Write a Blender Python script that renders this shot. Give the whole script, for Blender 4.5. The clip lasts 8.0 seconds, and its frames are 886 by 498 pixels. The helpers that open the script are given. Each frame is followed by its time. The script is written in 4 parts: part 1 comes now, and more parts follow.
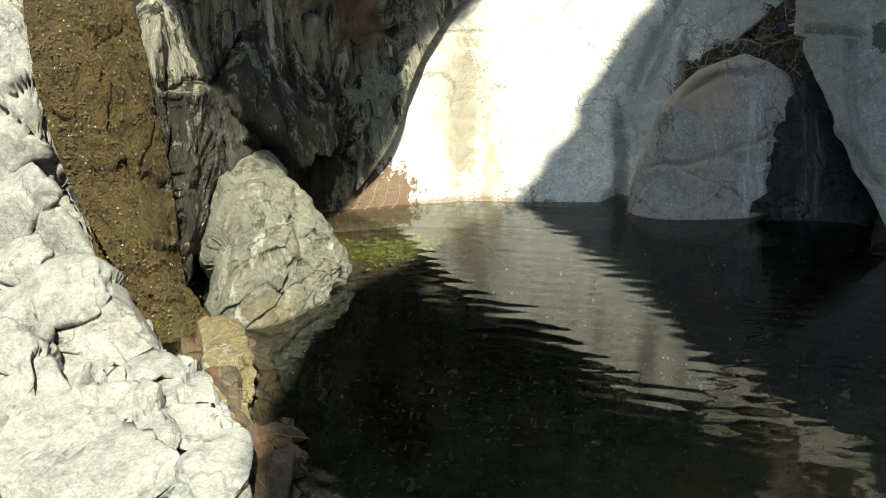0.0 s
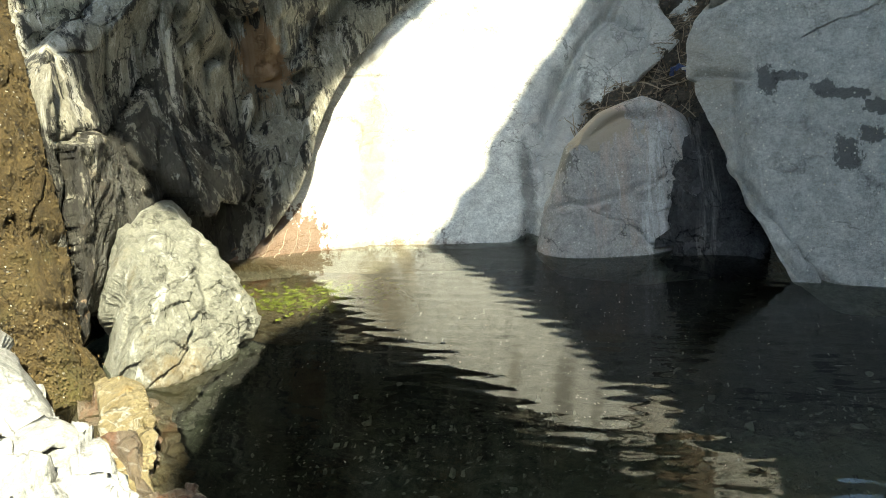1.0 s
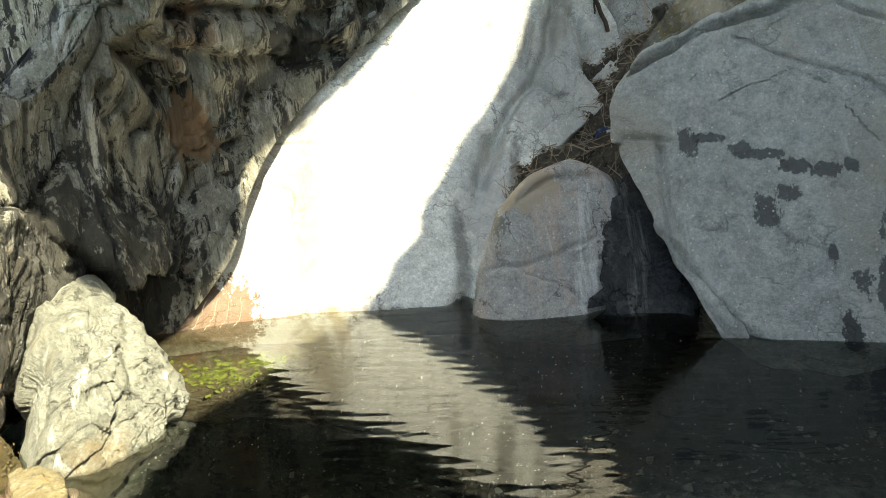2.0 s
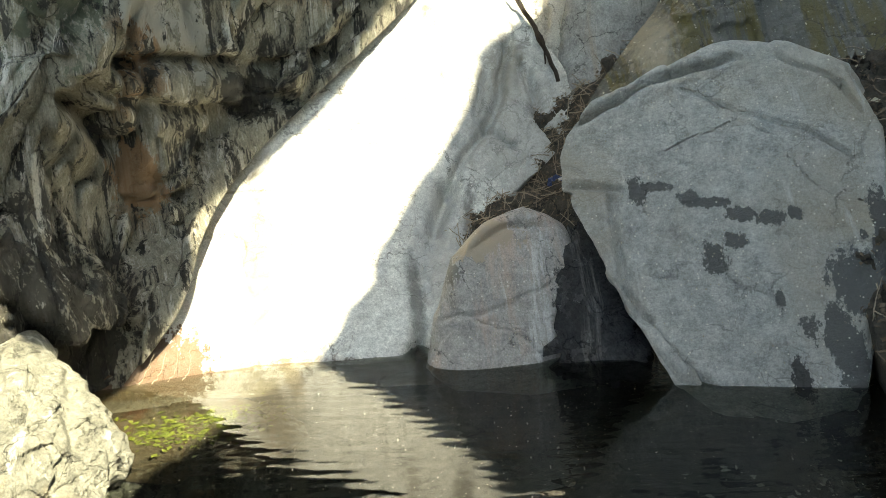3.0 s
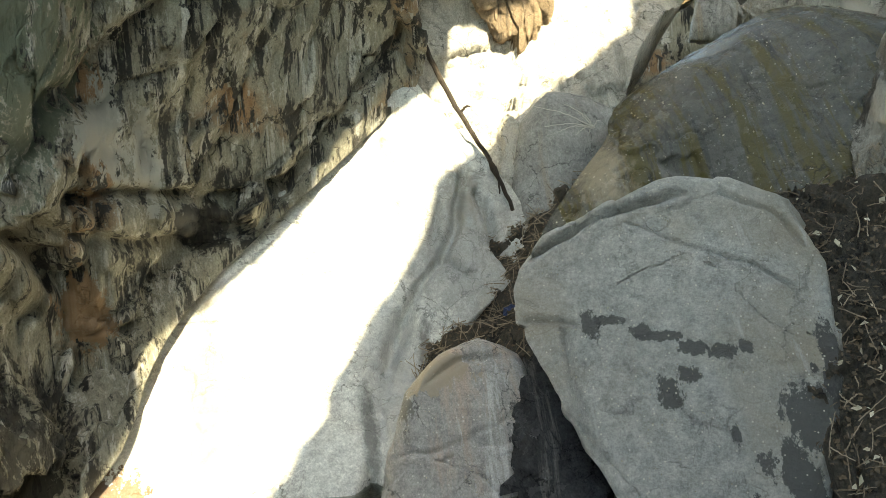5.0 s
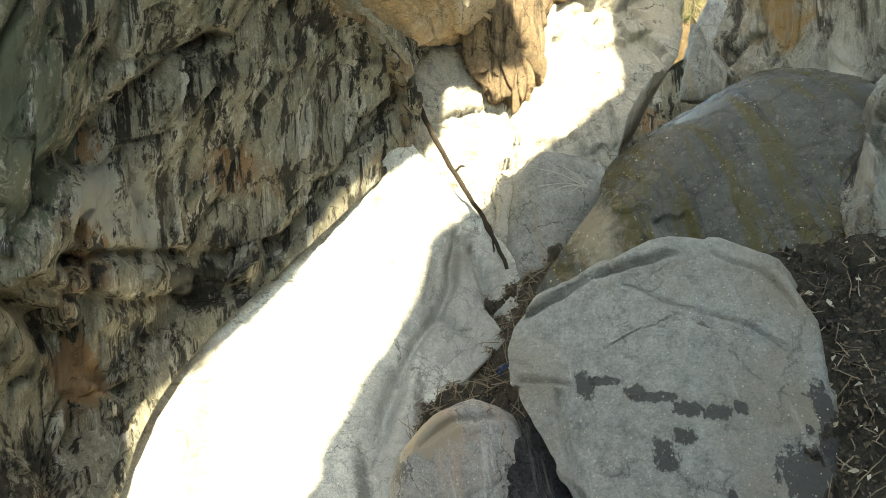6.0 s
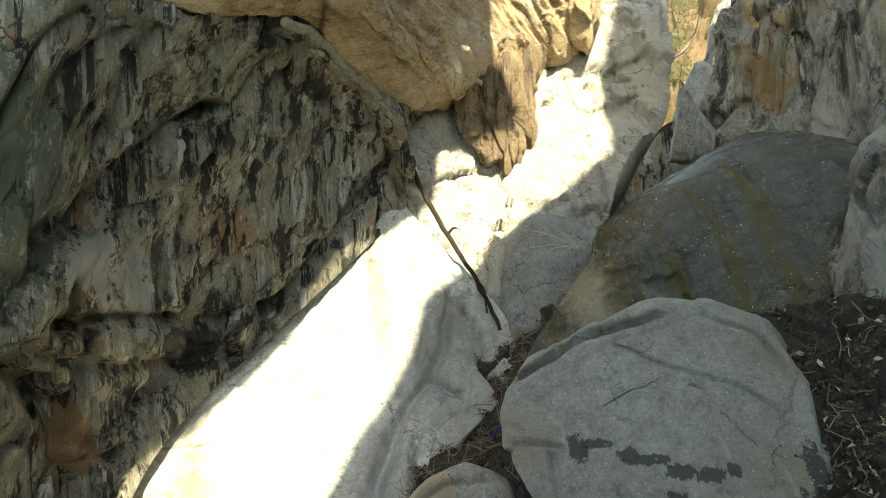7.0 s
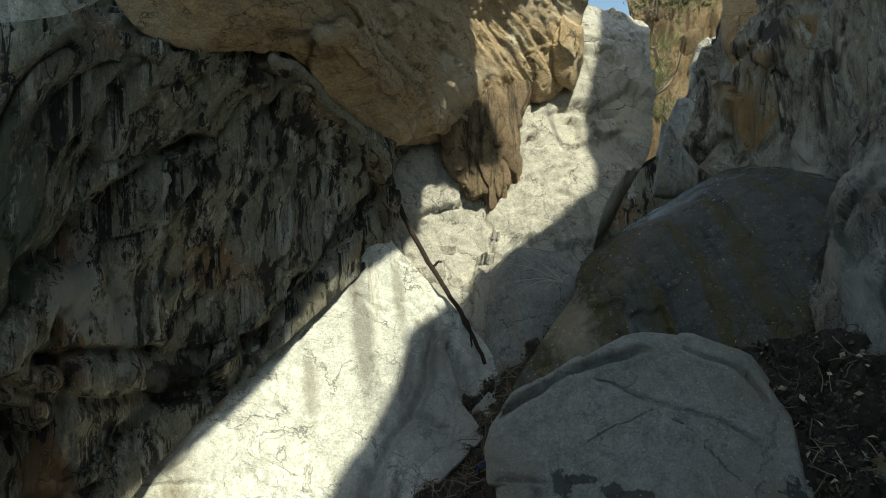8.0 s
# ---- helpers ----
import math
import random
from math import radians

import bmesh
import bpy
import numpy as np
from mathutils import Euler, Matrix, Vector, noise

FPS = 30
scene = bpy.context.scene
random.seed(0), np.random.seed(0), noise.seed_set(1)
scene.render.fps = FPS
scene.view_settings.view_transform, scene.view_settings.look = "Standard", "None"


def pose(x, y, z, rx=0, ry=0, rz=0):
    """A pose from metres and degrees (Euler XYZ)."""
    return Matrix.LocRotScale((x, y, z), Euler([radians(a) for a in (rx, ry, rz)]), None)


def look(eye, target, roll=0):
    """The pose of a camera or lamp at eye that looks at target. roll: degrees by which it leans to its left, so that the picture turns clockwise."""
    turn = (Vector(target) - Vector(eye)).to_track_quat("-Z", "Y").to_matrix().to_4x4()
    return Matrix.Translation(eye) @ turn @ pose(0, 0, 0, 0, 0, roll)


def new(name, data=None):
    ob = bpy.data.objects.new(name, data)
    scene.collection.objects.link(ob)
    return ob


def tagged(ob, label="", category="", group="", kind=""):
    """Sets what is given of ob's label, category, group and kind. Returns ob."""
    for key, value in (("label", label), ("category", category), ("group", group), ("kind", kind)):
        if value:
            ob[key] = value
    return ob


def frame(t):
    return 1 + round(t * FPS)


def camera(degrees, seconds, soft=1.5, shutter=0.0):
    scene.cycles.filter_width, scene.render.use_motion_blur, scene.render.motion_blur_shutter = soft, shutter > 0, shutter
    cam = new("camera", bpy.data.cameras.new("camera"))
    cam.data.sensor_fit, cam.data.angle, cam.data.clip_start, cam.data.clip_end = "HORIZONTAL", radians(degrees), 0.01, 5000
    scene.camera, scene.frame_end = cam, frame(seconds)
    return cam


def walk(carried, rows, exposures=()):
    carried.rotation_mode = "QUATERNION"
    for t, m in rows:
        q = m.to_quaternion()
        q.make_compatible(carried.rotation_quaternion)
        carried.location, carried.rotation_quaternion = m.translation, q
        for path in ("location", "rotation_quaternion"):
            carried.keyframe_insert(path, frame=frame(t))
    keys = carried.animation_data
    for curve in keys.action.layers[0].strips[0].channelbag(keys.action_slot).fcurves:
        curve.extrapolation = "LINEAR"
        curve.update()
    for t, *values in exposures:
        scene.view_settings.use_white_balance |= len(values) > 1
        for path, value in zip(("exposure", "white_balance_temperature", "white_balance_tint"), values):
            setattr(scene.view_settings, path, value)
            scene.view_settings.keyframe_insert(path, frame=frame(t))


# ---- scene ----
cam = camera(58.7, 8.0, soft=0.8)
PATH = [
    (0, (0.416, -0.173, 2.292), (0.154, 1.67, 1.561), -4.2),
    (0.5, (0.459, -0.144, 2.313), (0.312, 1.716, 1.593), -3.8),
    (1, (0.484, -0.113, 2.331), (0.427, 1.775, 1.675), -3.9),
    (1.5, (0.504, -0.085, 2.359), (0.519, 1.823, 1.761), -4.1),
    (2, (0.522, -0.06, 2.389), (0.631, 1.866, 1.859), -4.1),
    (3.5, (0.583, 0.003, 2.51), (0.843, 1.948, 2.122), -3.6),
    (4, (0.6, 0.028, 2.579), (0.898, 1.98, 2.264), -3.5),
    (4.5, (0.672, 0.039, 2.621), (0.988, 2.0, 2.38), -3.7),
    (6, (0.726, -0.001, 2.723), (1.072, 1.968, 2.68), -3.7),
    (6.5, (0.751, -0.029, 2.748), (1.1, 1.941, 2.783), -3.9),
    (7, (0.768, -0.08, 2.763), (1.129, 1.885, 2.865), -4.0),
    (7.5, (0.785, -0.091, 2.775), (1.159, 1.869, 2.916), -4.0),
    (8, (0.78, -0.109, 2.781), (1.179, 1.842, 2.961), -3.9),
]
walk(cam, [(t, look(eye, target, roll)) for t, eye, target, roll in PATH],
     exposures=[(0.0, 1.3, 7100, -5), (0.5, 1.75, 7200, -5), (1.5, 2.2, 7500, -4), (3.5, 2.5, 8250, -3), (6.4, 2.55, 9000, -3), (7.0, 2.0, 8700, -5), (7.5, 0.9, 7600, -6), (8.0, 0.5, 7200, -7)])

# ---- light ----
SUN = Vector((0.2, -0.52, 0.83)).normalized()
world = bpy.data.worlds.new("world")
scene.world = world
world.use_nodes = True
sky = world.node_tree.nodes.new("ShaderNodeTexSky")
sky.sky_type = "NISHITA"
sky.sun_disc = False
sky.sun_elevation = math.asin(SUN.z)
sky.sun_rotation = math.atan2(SUN.x, SUN.y)
background = world.node_tree.nodes["Background"]
background.inputs["Strength"].default_value = 0.15
world.node_tree.links.new(sky.outputs["Color"], background.inputs["Color"])
sun = new("sun", bpy.data.lights.new("sun", "SUN"))
sun.data.energy, sun.data.angle, sun.data.color = 4.6, radians(0.6), (1.0, 0.95, 0.87)
sun.matrix_world = look(tuple(SUN * 30), (0, 0, 0))


# ---- noise on arrays ----
def hashed(i, salt):
    h = (i[..., 0] * 374761393 + i[..., 1] * 668265263 + i[..., 2] * 2147483647 + salt * 974634533) & 0xFFFFFFFF
    h = ((h ^ (h >> 13)) * 1274126177) & 0xFFFFFFFF
    h = ((h ^ (h >> 16)) * 2246822519) & 0xFFFFFFFF
    return ((h ^ (h >> 15)) & 0xFFFFFF) / float(0xFFFFFF)


def value_noise(p, salt=0):
    i = np.floor(p).astype(np.int64)
    f = p - i
    f = f * f * f * (f * (f * 6 - 15) + 10)
    total = 0
    for dx in (0, 1):
        for dy in (0, 1):
            for dz in (0, 1):
                w = (f[:, 0] if dx else 1 - f[:, 0]) * (f[:, 1] if dy else 1 - f[:, 1]) * (f[:, 2] if dz else 1 - f[:, 2])
                total = total + w * hashed(i + np.array((dx, dy, dz)), salt)
    return total * 2 - 1


def fbm(p, octaves=5, salt=0, ridged=False):
    total, amp, q = 0, 0.5, p.copy()
    for k in range(octaves):
        v = value_noise(q, salt + k)
        total = total + amp * (1 - 2 * np.abs(v) if ridged else v)
        q, amp = q * 2.03 + 11.7, amp * 0.5
    return total


def cells(p, salt=0):
    """Cell noise: nearest distance, gap to the second, a tilt offset of the nearest cell."""
    i = np.floor(p).astype(np.int64)
    d1 = np.full(len(p), 9.0)
    d2 = np.full(len(p), 9.0)
    tilt = np.zeros(len(p))
    for dx in (-1, 0, 1):
        for dy in (-1, 0, 1):
            for dz in (-1, 0, 1):
                c = i + np.array((dx, dy, dz))
                o = np.stack([hashed(c, salt + k) for k in range(3)], 1)
                v = p - (c + o)
                d = np.sqrt((v * v).sum(1))
                n = np.stack([hashed(c, salt + 5 + k) for k in range(3)], 1) - 0.5
                t = (v * n).sum(1) * 2 + (hashed(c, salt + 9) - 0.5)
                near = d < d1
                d2 = np.where(near, d1, np.minimum(d2, d))
                tilt = np.where(near, t, tilt)
                d1 = np.where(near, d, d1)
    return d1, d2 - d1, tilt


def rough(p, n, big=0.12, block=0.08, fine=0.03, crack=0.04, size=0.9, grain=(1, 1, 1), turn=(0, 0, 0), small=0.3, strata=0.0, bend=0.9, salt=0):
    """Moves points p along normals n: swells, broken blocks, cracks, bedding and fine relief."""
    m = np.array(Euler([radians(a) for a in turn]).to_matrix())
    g = (p @ m) * np.array(grain)
    warp = np.stack([fbm(g * 1.1, 4, salt + 40 + k) for k in range(3)], 1)
    h = big * fbm(g / (size * 1.6), 4, salt)
    if block:
        d1, gap, tilt = cells(g / size + warp * bend, salt + 3)
        h = h + block * tilt - crack * np.exp(-(gap / 0.035) ** 2)
        if small:
            d1, gap, tilt = cells(g / size * 2.7 + warp * bend * 1.5, salt + 17)
            h = h + block * small * tilt - crack * small * np.exp(-(gap / 0.05) ** 2)
    if strata:
        lines = np.stack([g[:, 0] * 0.5 + warp[:, 0] * 0.6, g[:, 1] * 0.5, g[:, 2] * 7 + warp[:, 2] * 4], 1)
        h = h + strata * fbm(lines, 4, salt + 80, True)
    h = h + fine * fbm(g * 5 + warp, 5, salt + 60, True)
    return p + n * h[:, None]


def carve(p, fissures, salt=0):
    """Depth of the cracks at points p; each crack is (points along it, width, depth), and wanders a little."""
    squash = np.array((1.0, 0.3, 1.0))
    h = np.zeros(len(p))
    q = p + 0.06 * np.stack([fbm(p * 2.6, 4, salt + 300 + k) for k in range(3)], 1)
    q = q * squash
    for line, width, depth in fissures:
        line = np.array(line, float) * squash
        d = np.full(len(p), 99.0)
        for a, b in zip(line[:-1], line[1:]):
            ab = b - a
            f = np.clip(((q - a) @ ab) / (ab @ ab), 0, 1)
            d = np.minimum(d, np.linalg.norm(q - a - f[:, None] * ab, axis=1))
        h = h - depth * np.exp(-(d / width) ** 2) + depth * 0.12 * np.exp(-((d - 2.6 * width) / (1.6 * width)) ** 2)
    return h


# ---- meshes ----
def as_mesh(name, verts, faces, material, parent=None, smooth=True, label=""):
    me = bpy.data.meshes.new(name)
    me.from_pydata([tuple(v) for v in verts], [], faces)
    me.materials.append(material)
    me.polygons.foreach_set("use_smooth", [smooth] * len(me.polygons))
    me.update()
    ob = new(name, me)
    ob.parent = parent
    if label:
        tagged(ob, label)
    return ob


def part(name, bm, material, parent, label=""):
    me = bpy.data.meshes.new(name)
    bm.to_mesh(me)
    bm.free()
    me.materials.append(material)
    ob = new(name, me)
    ob.parent = parent
    if label:
        tagged(ob, label)
    return ob


def spline(c, n):
    """Catmull-Rom through the first axis of c, n samples."""
    m = len(c)
    t = np.linspace(0, m - 1, n)
    i = np.minimum(t.astype(int), m - 2)
    f = (t - i).reshape((-1,) + (1,) * (c.ndim - 1))
    pad = np.concatenate([2 * c[:1] - c[1:2], c, 2 * c[-1:] - c[-2:-1]])
    a, b, d, e = pad[i], pad[i + 1], pad[i + 2], pad[i + 3]
    return 0.5 * (2 * b + (d - a) * f + (2 * a - 5 * b + 4 * d - e) * f ** 2 + (3 * b - a - 3 * d + e) * f ** 3)


def grid_normals(g):
    du, dv = np.gradient(g, axis=1), np.gradient(g, axis=0)
    n = np.cross(du, dv)
    return n / (np.linalg.norm(n, axis=2, keepdims=True) + 1e-9)


def grid_faces(rows, cols, start=0, flip=False):
    faces = []
    for r in range(rows - 1):
        for c in range(cols - 1):
            a = start + r * cols + c
            q = (a, a + 1, a + cols + 1, a + cols)
            faces.append(q[::-1] if flip else q)
    return faces


def rock_sheet(name, control, rows, cols, material, depth=0.5, label="", category="rock", kind="", fissures=(), calm=0.0, **relief):
    """A rock face laid over a few control points (rows from the foot up, left to right), broken up and given a thickness."""
    g = np.array(control, float)
    g = spline(g, rows)
    g = spline(g.transpose(1, 0, 2), cols).transpose(1, 0, 2)
    n = grid_normals(g)
    front = rough(g.reshape(-1, 3), n.reshape(-1, 3), **relief).reshape(g.shape)
    if calm:
        across = np.linspace(0, 1, cols)
        front = g + (front - g) * (1 - 0.65 * np.clip((across - 1 + calm) / calm, 0, 1))[None, :, None]
    if len(fissures):
        front = front + n * carve(front.reshape(-1, 3), fissures, relief.get("salt", 0)).reshape(rows, cols, 1)
    n2 = -grid_normals(g)
    k = 8
    rr, cc = np.linspace(0, rows - 1, k).astype(int), np.linspace(0, cols - 1, k).astype(int)
    back = (g + n2 * depth)[np.ix_(rr, cc)]
    verts = np.concatenate([front.reshape(-1, 3), back.reshape(-1, 3)])
    faces = grid_faces(rows, cols)
    base = rows * cols
    faces += grid_faces(k, k, base, True)
    rim = []
    ring = ([(0, c) for c in range(cols)] + [(r, cols - 1) for r in range(1, rows)]
            + [(rows - 1, c) for c in range(cols - 2, -1, -1)] + [(r, 0) for r in range(rows - 2, 0, -1)])

    def back_of(r, c):
        return base + int(np.argmin(abs(rr - r))) * k + int(np.argmin(abs(cc - c)))
    for (r0, c0), (r1, c1) in zip(ring, ring[1:] + ring[:1]):
        a, b = r0 * cols + c0, r1 * cols + c1
        x, y = back_of(r1, c1), back_of(r0, c0)
        rim.append((b, a, y) if x == y else (b, a, y, x))
    ob = as_mesh(name, verts, faces + rim, material)
    return tagged(ob, label, category, kind=kind)


def boulder(name, outline, ahead, behind, material, rings=90, around=200, bulge=2.4, cuts=(), label="", category="boulder",
            toward=None, parent=None, fissures=(), **relief):
    """A rounded boulder with the given outline (points round its rim), swelling ahead of and behind it; cuts are flat faces (point, normal)."""
    o = np.array(outline, float)
    centre = o.mean(0)
    o = np.concatenate([o, o[:1]])
    ring = np.concatenate([o[-3:-1], o, o[1:3]])
    t = np.linspace(0, len(ring) - 1, (len(o) + 3) * 60)
    line = np.stack([np.interp(t, np.arange(len(ring)), ring[:, k]) for k in range(3)], 1)
    rim = (spline(ring, len(t)) * 0.2 + line * 0.8)[120:-120]
    rim = rim[np.linspace(0, len(rim) - 1, around, endpoint=False).astype(int)]
    fwd = np.array(toward if toward else (0.45 - centre[0], 0.0 - centre[1], 0.0))
    fwd = fwd / np.linalg.norm(fwd)
    half = np.sin(np.linspace(0.012, 1, rings // 2) * math.pi / 2)
    c = np.concatenate([half, half[-2::-1]])
    s = (1 - np.minimum(c, 1) ** bulge) ** (1 / bulge) * np.where(np.arange(len(c)) < len(half), -1, 1)
    d = np.where(s > 0, s * ahead, s * behind)
    p = centre + c[:, None, None] * (rim - centre)[None] + d[:, None, None] * fwd
    for at, normal in cuts:
        nn = np.array(normal, float)
        nn = nn / np.linalg.norm(nn)
        over = ((p - np.array(at)) * nn).sum(2)
        soft = 0.5 * (over + np.sqrt(over ** 2 + 0.0015))
        p = p - soft[..., None] * nn
    rows = len(c)
    flat = p.reshape(-1, 3)
    wrap = np.concatenate([p, p[:, :1]], 1)
    skin = grid_normals(wrap)[:, :-1].reshape(-1, 3)
    out = ((flat - centre) * skin).sum(1).mean()
    skin = skin * np.sign(out)
    n = (flat - centre) / np.linalg.norm(flat - centre, axis=1, keepdims=True)
    moved = rough(flat, n.reshape(-1, 3), **relief)
    if len(fissures):
        moved = moved + skin * carve(moved, fissures, relief.get("salt", 0))[:, None]
    verts = np.concatenate([moved, [moved[:around].mean(0), moved[-around:].mean(0)]])
    faces = []
    for r in range(rows - 1):
        for k in range(around):
            a, b = r * around + k, r * around + (k + 1) % around
            q = (a, b, b + around, a + around)
            faces.append(q if out > 0 else q[::-1])
    last = rows * around
    for k in range(around):
        b = (k + 1) % around
        faces.append((b, k, last) if out > 0 else (k, b, last))
        a, b = (rows - 1) * around + k, (rows - 1) * around + b
        faces.append((a, b, last + 1) if out > 0 else (b, a, last + 1))
    ob = as_mesh(name, verts, faces, material, parent)
    return ob if parent else tagged(ob, label, category)


# ---- materials ----
def nodes_of(name):
    m = bpy.data.materials.new(name)
    m.use_nodes = True
    t = m.node_tree
    return m, t, t.nodes["Principled BSDF"]


def node(t, kind, ins=None, operation="", data_type="", blend_type="", wave_type="", bands_direction=""):
    n = t.nodes.new(kind)
    if operation:
        n.operation = operation
    if data_type:
        n.data_type = data_type
    if blend_type:
        n.blend_type = blend_type
    if wave_type:
        n.wave_type = wave_type
    if bands_direction:
        n.bands_direction = bands_direction
    for k, v in (ins or {}).items():
        if hasattr(v, "is_linked"):
            t.links.new(v, n.inputs[k])
        else:
            n.inputs[k].default_value = v
    return n


def noise_tex(t, at, scale, detail=6, roughness=0.6, distortion=0.0):
    return node(t, "ShaderNodeTexNoise", {"Vector": at, "Scale": scale, "Detail": detail, "Roughness": roughness, "Distortion": distortion}).outputs["Fac"]


def ramp(t, fac, low, high, a=(0, 0, 0), b=(1, 1, 1)):
    n = node(t, "ShaderNodeValToRGB", {"Fac": fac})
    n.color_ramp.elements[0].position, n.color_ramp.elements[1].position = low, high
    n.color_ramp.elements[0].color, n.color_ramp.elements[1].color = (*a, 1), (*b, 1)
    return n.outputs["Color"]


def mix(t, fac, a, b, blend="MIX"):
    n = node(t, "ShaderNodeMix", data_type="RGBA", blend_type=blend)
    for k, v in ((0, fac), (6, a), (7, b)):
        if hasattr(v, "is_linked"):
            t.links.new(v, n.inputs[k])
        else:
            n.inputs[k].default_value = v if k == 0 else (*v, 1)
    return n.outputs[2]


def scaled(t, at, x, y, z, turn=(0, 0, 0)):
    return node(t, "ShaderNodeMapping", {"Vector": at, "Scale": (x, y, z), "Rotation": turn}).outputs["Vector"]


def rock(name, light, dark, streak=None, streak_low=0.55, streak_high=0.7, stain=None, stain_low=0.55, stain_high=0.68, stain_scale=0.9,
         patch=None, patch_low=0.55, patch_high=0.6, patch_scale=1.0, vein=None, speck=0.0, rough_range=(0.6, 0.9), bump=0.35,
         lay=(1, 1, 1), lay_turn=(0, 0, 0), marks=(), drip=None, drip_low=0.58, drip_high=0.64, run=(3.4, 0.5, 0.22), hair=None,
         crackle=0.7, crackle_scale=1.6, grit=0.6):
    """Weathered rock: mottled ground, streaks run down by water, stains, sharp-edged patches, pale veins, specks; a few
    marks stand in for light and shade.
    """
    m, t, p = nodes_of(name)
    at = node(t, "ShaderNodeTexCoord").outputs["Object"]
    lain = scaled(t, at, *lay, lay_turn)
    col = mix(t, ramp(t, noise_tex(t, lain, 1.3, 8, 0.65, 0.3), 0.3, 0.7), dark, light)
    col = mix(t, 0.35, col, ramp(t, noise_tex(t, lain, 28, 8, 0.75), 0.35, 0.65, tuple(v * 0.45 for v in dark), tuple(min(1, v * 1.25) for v in light)))
    col = mix(t, 0.5, col, ramp(t, noise_tex(t, lain, 7, 10, 0.75), 0.32, 0.68, tuple(v * 0.55 for v in dark), tuple(min(1, v * 1.3) for v in light)))
    if vein:
        w = noise_tex(t, lain, 2.2, 5, 0.55, 1.2)
        line = node(t, "ShaderNodeMath", {0: w, 1: 0.5}, operation="SUBTRACT").outputs[0]
        line = node(t, "ShaderNodeMath", {0: line}, operation="ABSOLUTE").outputs[0]
        col = mix(t, ramp(t, line, 0.0, 0.016, (0.8, 0.8, 0.8), (0, 0, 0)), col, mix(t, ramp(t, noise_tex(t, at, 1.1, 4, 0.6), 0.48, 0.58), col, vein))
    if stain:
        col = mix(t, ramp(t, noise_tex(t, at, stain_scale, 6, 0.6, 0.4), stain_low, stain_high), col, stain)
    if streak:
        flow = noise_tex(t, scaled(t, at, *run), 1.0, 8, 0.7, 0.2)
        col = mix(t, ramp(t, flow, streak_low, streak_high), col, streak)
    if drip:
        flow = noise_tex(t, scaled(t, at, run[0] * 1.6, run[1] * 1.6, 0.35, (0, 0, 0.3)), 1.0, 8, 0.7, 0.1)
        col = mix(t, ramp(t, flow, drip_low, drip_high), col, drip)
    if hair:
        flow = noise_tex(t, scaled(t, at, run[0] * 4, run[1] * 4, 0.8, (0.15, 0.1, 0.9)), 1.0, 6, 0.65, 0.3)
        col = mix(t, ramp(t, flow, 0.575, 0.625), col, hair)
    if patch:
        col = mix(t, ramp(t, noise_tex(t, lain, patch_scale, 9, 0.7, 0.15), patch_low, patch_high), col, patch)
    wander = noise_tex(t, at, 2.3, 6, 0.65)
    bent = node(t, "ShaderNodeVectorMath", {0: lain, 1: node(t, "ShaderNodeTexNoise", {"Vector": at, "Scale": 1.7, "Detail": 6.0, "Roughness": 0.6}).outputs["Color"]}, operation="ADD").outputs[0]
    seams = node(t, "ShaderNodeTexVoronoi", {"Vector": bent, "Scale": crackle_scale})
    seams.feature = "DISTANCE_TO_EDGE"
    seam = mix(t, 1.0, ramp(t, seams.outputs["Distance"], 0.004, 0.02, (crackle,) * 3, (0, 0, 0)), ramp(t, wander, 0.44, 0.54), "MULTIPLY")
    col = mix(t, seam, col, tuple(v * 0.16 for v in dark))
    col = mix(t, grit, col, ramp(t, noise_tex(t, at, 60, 6, 0.8), 0.36, 0.64, (0.5, 0.5, 0.5), (1.35, 1.35, 1.35)), "MULTIPLY")
    wet = None
    for centre, size, colour, ragged in marks:
        off = node(t, "ShaderNodeVectorMath", {0: at, 1: centre}, operation="SUBTRACT").outputs[0]
        off = node(t, "ShaderNodeVectorMath", {0: off, 1: size}, operation="DIVIDE").outputs[0]
        d = node(t, "ShaderNodeVectorMath", {0: off}, operation="LENGTH").outputs["Value"]
        w = noise_tex(t, scaled(t, at, 1.6, 1.6, 0.8), 5.0 if max(size[0], size[2]) > 0.3 else 13.0, 9, 0.75)
        w = node(t, "ShaderNodeMath", {0: w, 1: 5.0, 2: -2.5}, operation="MULTIPLY_ADD").outputs[0]
        d = node(t, "ShaderNodeMath", {0: w, 1: ragged, 2: d}, operation="MULTIPLY_ADD").outputs[0]
        sharp = ragged >= 0.5 or ragged < 0.1
        cover = ramp(t, d, 0.9 if sharp else 0.45, 1.0 if sharp else 1.1, ((0.9,) if sharp else (0.68,)) * 3, (0, 0, 0))
        col = mix(t, cover, col, colour)
        if sharp and sum(colour) < 0.4:
            wet = cover if wet is None else mix(t, 1.0, wet, cover, "LIGHTEN")
    if speck:
        v = node(t, "ShaderNodeTexVoronoi", {"Vector": at, "Scale": 22.0, "Randomness": 1.0})
        dots = ramp(t, v.outputs["Distance"], 0.12, 0.2, (1, 1, 1), (0, 0, 0))
        some = ramp(t, v.outputs["Color"], 0.55, 0.6)
        col = mix(t, mix(t, speck, (0, 0, 0), mix(t, 1.0, dots, some, "MULTIPLY")), col, (0.75, 0.72, 0.62))
    t.links.new(col, p.inputs["Base Color"])
    r = ramp(t, noise_tex(t, at, 2.4, 6, 0.6), 0.35, 0.65, (rough_range[0],) * 3, (rough_range[1],) * 3)
    if wet is not None:
        r = mix(t, wet, r, (0.2, 0.2, 0.2))
